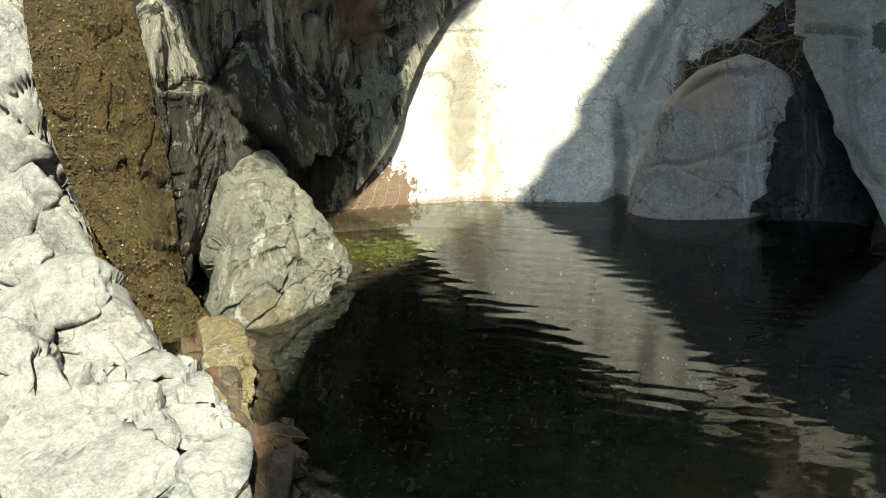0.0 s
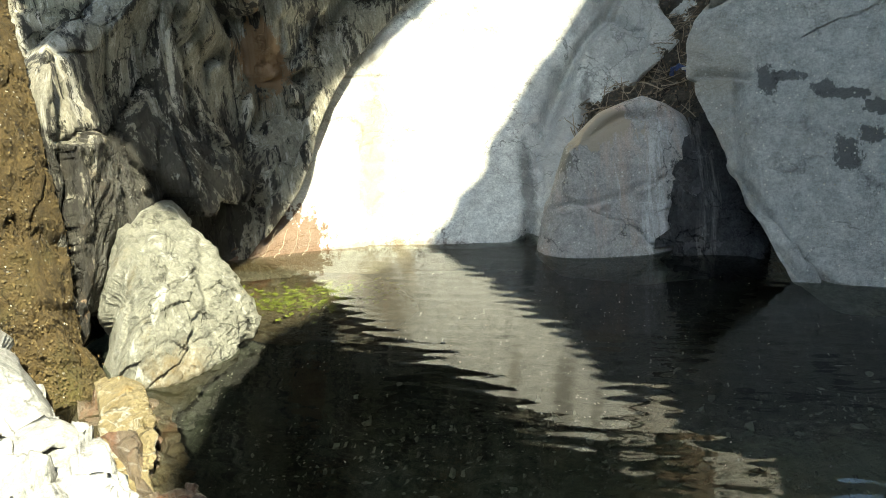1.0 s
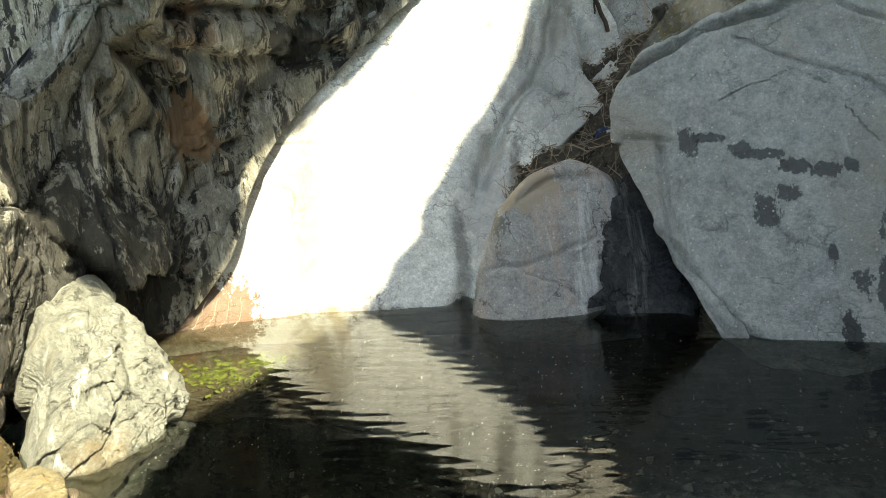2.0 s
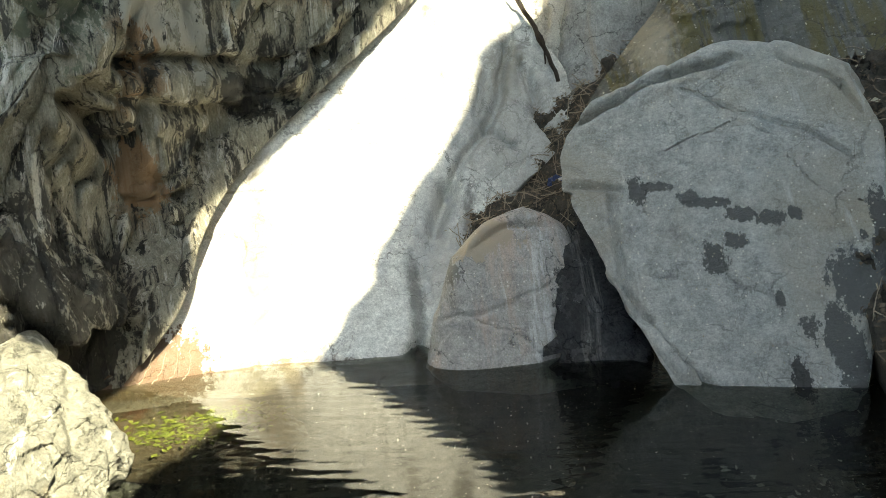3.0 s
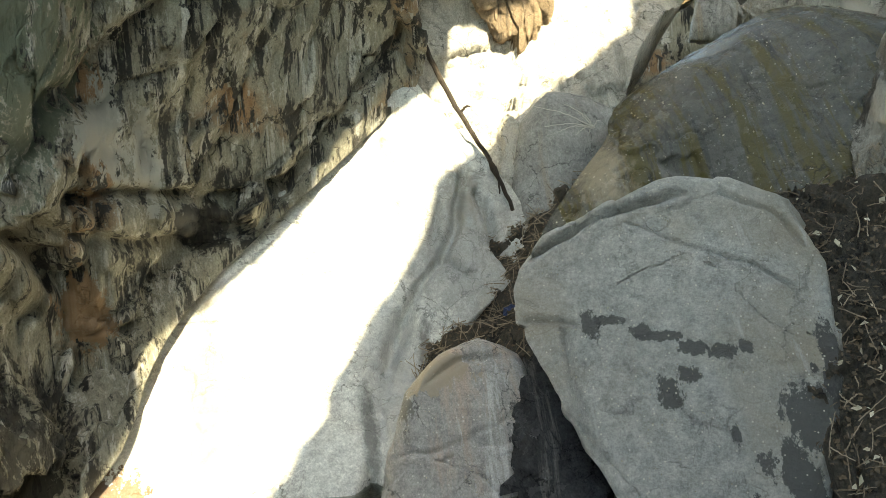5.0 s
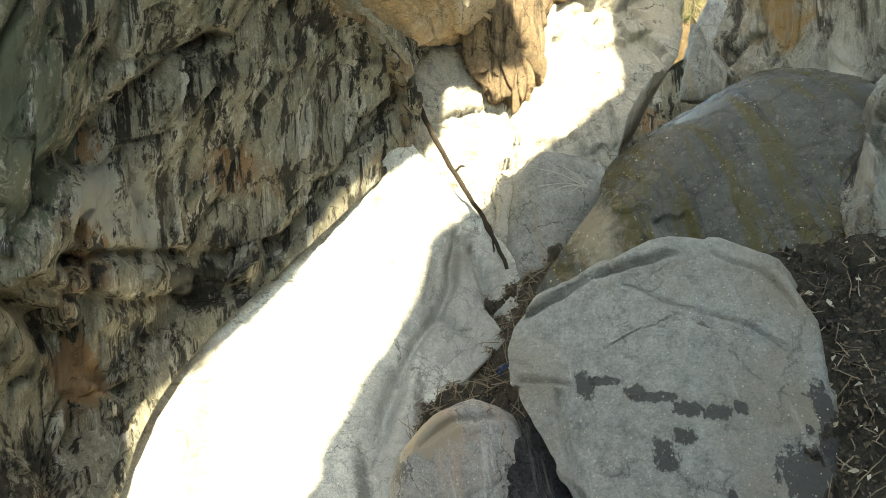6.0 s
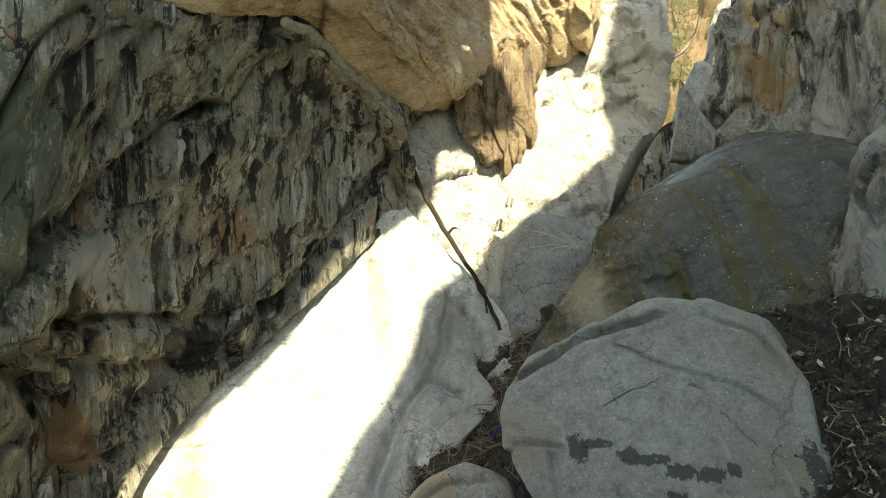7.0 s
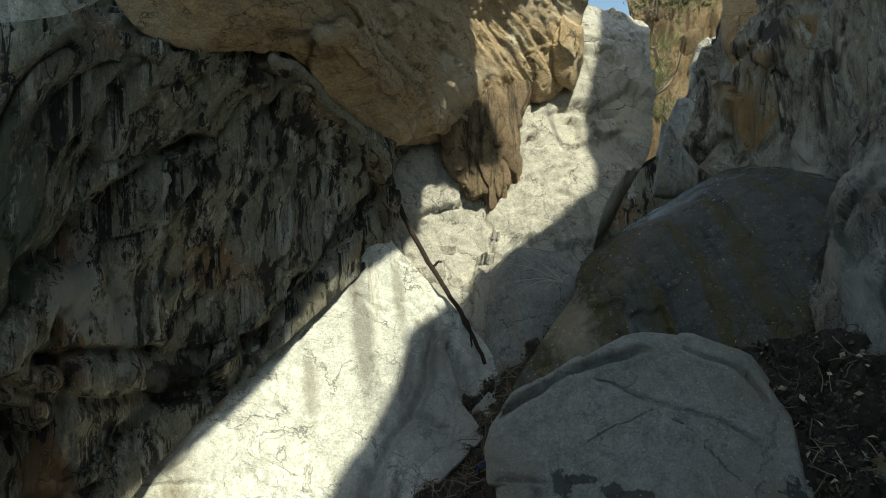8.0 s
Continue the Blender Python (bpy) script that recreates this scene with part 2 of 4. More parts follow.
    t.links.new(r, p.inputs["Roughness"])
    p.inputs["Specular IOR Level"].default_value = 0.4
    h = mix(t, 0.4, noise_tex(t, lain, 6, 12, 0.75, 0.4), noise_tex(t, lain, 32, 8, 0.75))
    h = mix(t, seam, h, (0.1, 0.1, 0.1))
    b = node(t, "ShaderNodeBump", {"Strength": bump, "Distance": 0.12, "Height": h})
    t.links.new(b.outputs[0], p.inputs["Normal"])
    return m


pale_marble = rock("pale_marble", (0.66, 0.64, 0.58), (0.42, 0.41, 0.37), streak=(0.36, 0.33, 0.28), streak_low=0.62, streak_high=0.72,
                   stain=(0.74, 0.72, 0.67), vein=(0.20, 0.19, 0.17), bump=0.5)
slab_marble = rock("slab_marble", (0.78, 0.76, 0.70), (0.55, 0.54, 0.49), streak=(0.40, 0.36, 0.29), streak_low=0.62, streak_high=0.70,
                   stain=(0.70, 0.68, 0.63), vein=(0.24, 0.22, 0.20), bump=0.5, marks=[
    ((-0.38, 7.4, 0.75), (0.19, 2.0, 0.95), (0.09, 0.06, 0.028), 0.45), ((-0.1, 7.0, 0.2), (0.10, 1.0, 0.5), (0.34, 0.27, 0.16), 0.48),
    ((-1.35, 6.7, 0.0), (0.62, 1.0, 0.40), (0.12, 0.062, 0.028), 0.5), ((-0.5, 6.2, -0.98), (6.0, 4.0, 1.0), (0.10, 0.072, 0.042), 0.03),
    ((-0.4, 6.75, 0.0), (1.0, 0.6, 0.07), (0.16, 0.095, 0.06), 0.48),
    ((2.05, 8.75, 3.1), (0.09, 1.2, 0.6), (0.26, 0.24, 0.20), 0.2), ((1.0, 8.4, 2.2), (0.10, 1.0, 0.5), (0.27, 0.245, 0.20), 0.3), ((1.55, 8.9, 3.5), (0.06, 0.6, 0.6), (0.3, 0.27, 0.22), 0.4),
((-0.5, 8.05, 1.42), (0.28, 0.5, 0.02), (0.12, 0.10, 0.08), 0.1),
    # First two marks: greyer rock, darkened further to paint the slab's right-hand shade.
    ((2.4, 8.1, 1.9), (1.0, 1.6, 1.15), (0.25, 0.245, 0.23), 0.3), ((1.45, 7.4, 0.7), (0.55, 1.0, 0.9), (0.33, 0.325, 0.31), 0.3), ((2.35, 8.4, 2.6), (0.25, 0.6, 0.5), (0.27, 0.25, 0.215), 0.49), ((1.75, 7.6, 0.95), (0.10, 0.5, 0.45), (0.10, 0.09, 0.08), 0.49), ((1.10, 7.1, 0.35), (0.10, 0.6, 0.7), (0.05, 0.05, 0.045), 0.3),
    ((-0.38, 7.6, 0.8), (0.45, 2.0, 1.0), (0.29, 0.255, 0.19), 0.3), ((1.60, 8.5, 2.75), (0.17, 1.2, 1.05), (0.13, 0.118, 0.095), 0.2), ((-0.35, 8.1, 1.65), (0.26, 0.6, 0.32), (0.30, 0.28, 0.24), 0.3)])
ledge_marble = rock("ledge_marble", (0.36, 0.35, 0.325), (0.19, 0.185, 0.172), streak=(0.30, 0.26, 0.18), streak_low=0.62, streak_high=0.7,
                    stain=(0.40, 0.385, 0.355), vein=(0.13, 0.155, 0.14), bump=0.45, crackle=0.5, crackle_scale=1.0)
wedge_mat = rock("wedge_mat", (0.10, 0.10, 0.105), (0.02, 0.02, 0.02), streak=(0.25, 0.24, 0.23), streak_low=0.6, streak_high=0.68, rough_range=(0.08, 0.3), bump=1.0)
twig_rock = rock("twig_rock", (0.36, 0.35, 0.33), (0.20, 0.195, 0.185), streak=(0.30, 0.23, 0.16), streak_low=0.55, streak_high=0.68, vein=(0.40, 0.39, 0.36), bump=0.5)
back_marble = rock("back_marble", (0.60, 0.56, 0.49), (0.36, 0.34, 0.30), streak=(0.22, 0.205, 0.18), streak_low=0.55, streak_high=0.68,
                   stain=(0.54, 0.49, 0.41), stain_scale=0.6, vein=(0.20, 0.19, 0.17), bump=0.7)
dark_rock = rock("dark_rock", (0.50, 0.46, 0.355), (0.19, 0.175, 0.132), streak=(0.68, 0.65, 0.57), streak_low=0.56, streak_high=0.60,
                 stain=(0.40, 0.24, 0.13), stain_low=0.56, stain_high=0.66, stain_scale=0.8, patch=(0.05, 0.045, 0.037), patch_low=0.555, patch_high=0.60, patch_scale=2.2, drip=(0.04, 0.037, 0.032), drip_low=0.535, drip_high=0.575,
                 run=(4.2, 3.4, 0.35), hair=(0.56, 0.53, 0.45), vein=(0.42, 0.39, 0.32), bump=1.0, rough_range=(0.4, 0.8), lay=(1.6, 1.6, 0.45), lay_turn=(0.2, 0.35, 0.2), crackle=0.85, crackle_scale=1.3, marks=[
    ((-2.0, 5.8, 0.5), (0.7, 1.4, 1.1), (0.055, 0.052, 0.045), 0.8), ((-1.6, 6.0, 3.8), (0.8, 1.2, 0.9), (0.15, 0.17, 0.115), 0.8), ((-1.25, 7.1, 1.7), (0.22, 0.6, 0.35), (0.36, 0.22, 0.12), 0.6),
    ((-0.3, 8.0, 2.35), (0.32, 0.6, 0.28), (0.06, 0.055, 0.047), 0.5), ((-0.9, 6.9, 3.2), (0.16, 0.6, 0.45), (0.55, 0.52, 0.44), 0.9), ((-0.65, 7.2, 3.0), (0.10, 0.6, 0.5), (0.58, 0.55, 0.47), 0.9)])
grey_rock = rock("grey_rock", (0.60, 0.59, 0.54), (0.30, 0.295, 0.275), stain=(0.42, 0.37, 0.29), stain_low=0.48, stain_high=0.66, stain_scale=0.7, drip=(0.56, 0.55, 0.51), drip_low=0.59, drip_high=0.66, streak=(0.44, 0.40, 0.34), streak_low=0.58, streak_high=0.75,
                 vein=(0.15, 0.145, 0.135), speck=0.9, bump=0.9, marks=[
    ((2.89, 6.05, 1.41), (0.077, 0.6, 0.110), (0.11, 0.11, 0.105), 0.55), ((3.04, 5.99, 1.43), (0.132, 0.6, 0.039), (0.11, 0.11, 0.105), 0.55), ((3.27, 5.90, 1.35), (0.088, 0.6, 0.055), (0.11, 0.11, 0.105), 0.55), ((3.41, 5.85, 1.30), (0.176, 0.6, 0.044), (0.11, 0.11, 0.105), 0.55), ((3.61, 5.77, 1.21), (0.110, 0.6, 0.055), (0.11, 0.11, 0.105), 0.55), ((3.81, 5.69, 1.18), (0.110, 0.6, 0.061), (0.11, 0.11, 0.105), 0.55), ((3.98, 5.62, 1.21), (0.055, 0.6, 0.055), (0.11, 0.11, 0.105), 0.55),
    ((3.53, 5.80, 1.02), (0.088, 0.6, 0.066), (0.11, 0.11, 0.105), 0.55), ((3.37, 5.86, 0.88), (0.099, 0.6, 0.132), (0.11, 0.11, 0.105), 0.55), ((3.75, 5.71, 0.59), (0.039, 0.6, 0.077), (0.11, 0.11, 0.105), 0.55), ((3.92, 5.65, 0.40), (0.099, 0.6, 0.110), (0.11, 0.11, 0.105), 0.55), ((4.41, 5.44, 1.04), (0.028, 0.6, 0.039), (0.11, 0.11, 0.105), 0.55), ((4.36, 5.3, 0.70), (0.27, 0.8, 0.26), (0.12, 0.122, 0.12), 0.5), ((4.56, 5.4, 1.0), (0.10, 0.8, 0.35), (0.10, 0.10, 0.098), 0.5),
    ((4.12, 5.2, 0.25), (0.13, 0.8, 0.32), (0.11, 0.11, 0.105), 0.5), ((3.78, 5.1, -0.02), (0.07, 0.6, 0.22), (0.05, 0.05, 0.05), 0.55)], crackle=0.35, crackle_scale=0.8, grit=0.35, run=(2.2, 0.6, 0.5))
dome_rock = rock("dome_rock", (0.40, 0.375, 0.345), (0.25, 0.24, 0.23), streak=(0.46, 0.34, 0.27), streak_low=0.50, streak_high=0.66, run=(3.0, 1.0, 0.35), drip=(0.48, 0.47, 0.45),
                 vein=(0.17, 0.165, 0.16), speck=0.5, rough_range=(0.35, 0.7), bump=0.5, marks=[
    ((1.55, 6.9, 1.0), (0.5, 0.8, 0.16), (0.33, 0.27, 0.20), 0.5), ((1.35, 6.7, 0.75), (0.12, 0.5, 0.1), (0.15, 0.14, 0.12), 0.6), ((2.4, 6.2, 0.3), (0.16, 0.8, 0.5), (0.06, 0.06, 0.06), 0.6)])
# Last mark paints the submerged part dark, standing in for shade under water.
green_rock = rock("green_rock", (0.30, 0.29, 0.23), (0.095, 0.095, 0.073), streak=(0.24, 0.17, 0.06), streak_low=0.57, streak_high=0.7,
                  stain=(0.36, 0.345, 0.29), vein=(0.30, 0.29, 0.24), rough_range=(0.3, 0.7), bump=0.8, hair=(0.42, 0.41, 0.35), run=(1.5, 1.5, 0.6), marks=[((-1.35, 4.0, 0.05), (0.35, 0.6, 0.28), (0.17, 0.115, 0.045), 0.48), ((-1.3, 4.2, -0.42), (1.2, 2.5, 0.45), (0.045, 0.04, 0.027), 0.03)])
ochre_mat = rock("ochre_mat", (0.33, 0.27, 0.15), (0.15, 0.11, 0.05), stain=(0.30, 0.19, 0.06), stain_scale=2.5, vein=(0.55, 0.53, 0.46), rough_range=(0.2, 0.5), bump=0.8)
moss_rock = rock("moss_rock", (0.13, 0.085, 0.026), (0.05, 0.034, 0.012), stain=(0.11, 0.095, 0.03), speck=0.35, patch=(0.035, 0.025, 0.012), patch_low=0.6, patch_high=0.66, patch_scale=5.0, bump=1.0)
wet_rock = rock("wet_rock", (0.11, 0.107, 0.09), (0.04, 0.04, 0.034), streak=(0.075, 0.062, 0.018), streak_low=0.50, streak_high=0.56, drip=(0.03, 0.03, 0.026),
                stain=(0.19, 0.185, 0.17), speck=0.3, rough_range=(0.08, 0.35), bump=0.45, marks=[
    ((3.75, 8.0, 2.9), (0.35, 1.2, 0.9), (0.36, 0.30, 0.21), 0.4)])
orange_rock = rock("orange_rock", (0.74, 0.56, 0.36), (0.46, 0.32, 0.18), stain=(0.74, 0.64, 0.50), vein=(0.16, 0.10, 0.06), bump=0.8,
                   patch=(0.20, 0.135, 0.085), patch_low=0.62, patch_high=0.70, patch_scale=0.8, lay=(0.7, 0.7, 2.0), lay_turn=(0.2, 0.7, 0.3))
# Dark brown that carries the back rock's shade in its colour.
umber_shade_rock = rock("umber_shade_rock", (0.38, 0.27, 0.17), (0.18, 0.125, 0.08), streak=(0.06, 0.045, 0.03), streak_low=0.52, streak_high=0.6, stain=(0.42, 0.27, 0.13), bump=0.9, run=(3, 2, 0.4))
column_rock = rock("column_rock", (0.50, 0.48, 0.42), (0.19, 0.18, 0.155), streak=(0.065, 0.06, 0.053), streak_low=0.50, streak_high=0.60,
                   stain=(0.36, 0.24, 0.11), stain_low=0.54, stain_high=0.64, bump=0.9, lay=(1.8, 1.8, 0.3), drip=(0.55, 0.53, 0.48), drip_low=0.58, drip_high=0.63, run=(3.0, 2.4, 0.2), marks=[
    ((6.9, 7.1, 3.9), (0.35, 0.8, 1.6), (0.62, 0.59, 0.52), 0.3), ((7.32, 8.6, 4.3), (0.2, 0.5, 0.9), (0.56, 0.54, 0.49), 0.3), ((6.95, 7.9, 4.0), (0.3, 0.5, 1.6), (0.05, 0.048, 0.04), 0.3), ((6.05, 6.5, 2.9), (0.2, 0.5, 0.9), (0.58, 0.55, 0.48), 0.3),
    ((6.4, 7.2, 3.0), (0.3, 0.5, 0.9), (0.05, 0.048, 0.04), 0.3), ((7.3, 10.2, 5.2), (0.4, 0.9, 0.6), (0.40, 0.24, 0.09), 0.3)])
brown_earth = rock("brown_earth", (0.26, 0.18, 0.10), (0.12, 0.085, 0.05), stain=(0.16, 0.15, 0.07), bump=1.0, rough_range=(0.8, 1.0))
litter_earth = rock("litter_earth", (0.10, 0.085, 0.065), (0.03, 0.026, 0.021), bump=1.0, rough_range=(0.7, 1.0))
bank_mat = rock("bank_mat", (0.15, 0.115, 0.075), (0.06, 0.042, 0.027), streak=(0.13, 0.055, 0.028), streak_low=0.5, streak_high=0.65, vein=(0.22, 0.20, 0.17), rough_range=(0.2, 0.6), bump=0.6)
# Marks brighten the near bed's colour in place of light reaching it.
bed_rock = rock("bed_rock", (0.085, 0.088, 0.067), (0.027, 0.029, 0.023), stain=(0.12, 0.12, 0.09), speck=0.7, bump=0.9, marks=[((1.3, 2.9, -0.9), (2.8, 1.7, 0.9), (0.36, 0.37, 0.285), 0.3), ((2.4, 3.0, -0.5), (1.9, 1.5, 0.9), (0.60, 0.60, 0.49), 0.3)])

water_mat, wt, wp = nodes_of("water")
wp.inputs["Base Color"].default_value = (0.17, 0.20, 0.155, 1)
wp.inputs["Roughness"].default_value = 0.004
wp.inputs["IOR"].default_value = 1.5
wp.inputs["Transmission Weight"].default_value = 1.0
wat = node(wt, "ShaderNodeTexCoord").outputs["Object"]
fine = node(wt, "ShaderNodeTexWave", {"Vector": scaled(wt, wat, 1, 1, 1, (0, 0, 0.25)), "Scale": 2.4, "Distortion": 3.0, "Detail": 2.0, "Detail Scale": 0.7},
            wave_type="BANDS", bands_direction="Y").outputs["Fac"]
calm = ramp(wt, noise_tex(wt, wat, 0.5, 2, 0.5), 0.2, 0.5)
fine = mix(wt, 1.0, fine, calm, "MULTIPLY")
slow = noise_tex(wt, scaled(wt, wat, 0.8, 2.2, 1, (0, 0, 0.2)), 2.4, 2, 0.5)
wb = node(wt, "ShaderNodeBump", {"Strength": 1.0, "Distance": 0.0007, "Height": fine})
wb2 = node(wt, "ShaderNodeBump", {"Strength": 1.0, "Distance": 0.003, "Height": slow, "Normal": wb.outputs[0]})
wt.links.new(wb2.outputs[0], wp.inputs["Normal"])


# ---- ground and water ----
def ground_height(x, y):
    """A deep pool bed, shelving up to the bank where the path stands and to the gorge sides."""
    near = np.clip((2.6 - y) / 1.8, 0, 1)
    side = np.clip((x - 5.2) / 2.0, 0, 1)
    z = -1.25 + 1.65 * near ** 1.5 + 1.4 * side + 0.75 * np.clip((x - 0.3) / 1.6, 0, 1) * np.clip((4.6 - y) / 1.8, 0, 1) * (1 - near)
    return z + 0.02 * np.clip(-y - 3, 0, 60)


xs = np.concatenate([np.linspace(-60, -5, 12), np.linspace(-4.8, 6.8, 200), np.linspace(7.5, 60, 12)])
ys = np.concatenate([np.linspace(-60, -3, 12), np.linspace(-2.8, 9.2, 200), np.linspace(10, 60, 12)])
gx, gy = np.meshgrid(xs, ys)
gp = np.stack([gx, gy, ground_height(gx, gy)], 2)
up = np.zeros((gx.size, 3))
up[:, 2] = 1
gp = rough(gp.reshape(-1, 3), up, big=0.12, block=0.04, fine=0.03, crack=0.0, size=0.3, salt=5)
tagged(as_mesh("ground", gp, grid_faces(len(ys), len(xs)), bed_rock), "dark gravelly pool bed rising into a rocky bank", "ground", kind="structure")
wx, wy = np.meshgrid(np.linspace(-4.5, 6.5, 12), np.linspace(0.2, 9.0, 10))
water = as_mesh("water", np.stack([wx.ravel(), wy.ravel(), wx.ravel() * 0], 1), grid_faces(10, 12), water_mat)
water.visible_shadow = False
tagged(water, "still dark pool water with faint ripples", "water", kind="structure")

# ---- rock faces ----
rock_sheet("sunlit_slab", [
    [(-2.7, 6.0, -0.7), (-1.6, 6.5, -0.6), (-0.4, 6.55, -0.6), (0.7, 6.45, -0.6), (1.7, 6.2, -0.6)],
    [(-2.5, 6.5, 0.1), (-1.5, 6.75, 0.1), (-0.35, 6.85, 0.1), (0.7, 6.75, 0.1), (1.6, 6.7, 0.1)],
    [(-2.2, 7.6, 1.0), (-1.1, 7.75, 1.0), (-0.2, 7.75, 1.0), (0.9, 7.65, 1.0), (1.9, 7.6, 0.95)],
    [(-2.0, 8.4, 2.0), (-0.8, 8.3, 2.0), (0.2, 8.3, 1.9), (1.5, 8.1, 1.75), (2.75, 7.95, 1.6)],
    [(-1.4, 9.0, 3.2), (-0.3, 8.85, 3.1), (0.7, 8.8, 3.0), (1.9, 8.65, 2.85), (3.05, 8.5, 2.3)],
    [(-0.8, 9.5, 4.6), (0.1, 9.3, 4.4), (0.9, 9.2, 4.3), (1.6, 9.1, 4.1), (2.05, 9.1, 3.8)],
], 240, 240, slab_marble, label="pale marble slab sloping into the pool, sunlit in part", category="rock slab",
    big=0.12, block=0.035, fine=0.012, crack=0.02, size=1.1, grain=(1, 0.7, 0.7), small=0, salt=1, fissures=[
    ([(1.52, 7.95, 1.24), (1.42, 7.9, 1.01), (1.26, 7.7, 0.65), (1.12, 7.3, 0.2), (1.04, 6.8, 0.0)], 0.08, 0.25), ([(2.38, 8.60, 2.66), (2.24, 8.32, 2.10), (1.78, 7.93, 1.57), (1.52, 7.95, 1.24)], 0.05, 0.12),
    ([(2.55, 8.53, 2.49), (2.65, 8.27, 1.95), (2.75, 8.0, 1.72)], 0.05, 0.12), ([(2.1, 8.45, 2.4), (1.95, 8.2, 1.95), (2.3, 8.0, 1.65)], 0.035, 0.08), ([(-0.7, 8.05, 1.42), (-0.3, 8.0, 1.42), (0.0, 7.95, 1.38)], 0.02, 0.03),
    ([(-0.75, 7.4, 0.65), (-0.3, 7.4, 0.66), (0.1, 7.35, 0.6)], 0.02, 0.03), ([(-1.1, 8.0, 2.4), (0.5, 8.6, 2.42), (0.9, 8.6, 2.3)], 0.02, 0.03)])

LEFT_WALL = [
    [(-2.9, 3.6, -0.4), (-2.6, 4.6, -0.4), (-2.4, 5.3, -0.4), (-2.2, 5.9, -0.4), (-2.05, 6.3, -0.4), (-1.9, 6.45, -0.4)],
    [(-2.36, 4.90, 0.82), (-2.17, 5.40, 0.80), (-1.93, 5.90, 0.88), (-1.68, 6.40, 0.65), (-1.45, 6.75, 0.50), (-1.02, 6.90, 0.54)],
    [(-2.27, 5.10, 1.83), (-2.07, 5.60, 1.77), (-1.86, 6.10, 1.70), (-1.58, 6.70, 1.62), (-1.23, 7.25, 1.42), (-0.80, 7.50, 1.17)],
]
LEFT_WALL_UPPER = [
    [(-2.08, 6.00, 2.60), (-1.55, 6.00, 2.56), (-1.33, 6.50, 2.50), (-1.05, 7.00, 2.38), (-0.76, 7.75, 2.13), (-0.17, 8.08, 1.90)],
    [(-1.61, 6.00, 3.06), (-1.07, 6.00, 3.18), (-0.87, 6.90, 3.36), (-0.35, 7.50, 3.22), (0.52, 8.40, 2.98), (1.58, 8.82, 3.33)],
    [(-1.70, 5.80, 3.93), (-0.99, 6.00, 3.95), (-0.48, 6.60, 4.42), (0.23, 7.20, 4.67), (1.12, 8.30, 4.63), (2.09, 9.05, 3.82)],
    [(-1.66, 5.70, 4.61), (-0.91, 5.90, 4.67), (-0.31, 6.20, 5.08), (0.51, 6.90, 5.25), (1.24, 7.70, 5.19), (2.12, 8.90, 4.54)],
    [(-1.78, 6.00, 5.07), (-0.91, 5.90, 5.13), (-0.43, 7.00, 5.79), (0.50, 7.90, 6.08), (1.48, 8.90, 6.11), (2.46, 10.00, 5.14)],
]
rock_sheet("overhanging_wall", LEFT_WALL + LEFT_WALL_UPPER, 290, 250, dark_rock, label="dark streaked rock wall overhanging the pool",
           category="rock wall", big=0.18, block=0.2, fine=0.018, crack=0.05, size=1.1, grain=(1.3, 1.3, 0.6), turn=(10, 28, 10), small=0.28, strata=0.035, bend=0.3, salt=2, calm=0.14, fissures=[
    ([(1.95, 8.75, 4.3), (1.14, 8.52, 3.39), (0.50, 8.29, 2.70), (-0.07, 8.27, 2.57), (-0.69, 7.26, 2.66), (-1.38, 6.67, 2.70)], 0.07, 0.20),
    ([(0.1, 7.3, 4.5), (-0.56, 7.12, 4.04), (-1.01, 6.62, 3.47), (-1.19, 5.94, 3.10), (-1.6, 5.9, 2.8)], 0.10, 0.28),
    ([(-1.38, 6.41, 2.62), (-1.20, 6.71, 2.37), (-0.73, 7.32, 2.24), (-0.46, 8.0, 2.23), (0.14, 8.23, 2.27), (0.50, 8.29, 2.70)], 0.06, 0.16),
    ([(-1.54, 6.39, 2.46), (-1.34, 6.71, 2.24), (-1.30, 7.23, 1.80), (-1.00, 7.47, 1.53)], 0.07, 0.16),
    ([(-0.69, 7.15, 3.56), (-0.64, 7.28, 2.68)], 0.05, 0.10),
    ([(-1.43, 5.98, 2.70), (-1.40, 6.79, 2.13), (-1.25, 7.18, 1.28), (-1.48, 6.80, 0.64)], 0.08, 0.2),
    ([(0.67, 6.92, 5.24), (1.18, 7.65, 4.98), (1.78, 8.26, 4.52), (2.02, 8.92, 3.98)], 0.08, 0.2),
    ([(-1.02, 5.84, 4.17), (-0.77, 6.06, 4.60), (-0.37, 6.29, 5.02)], 0.07, 0.14)])

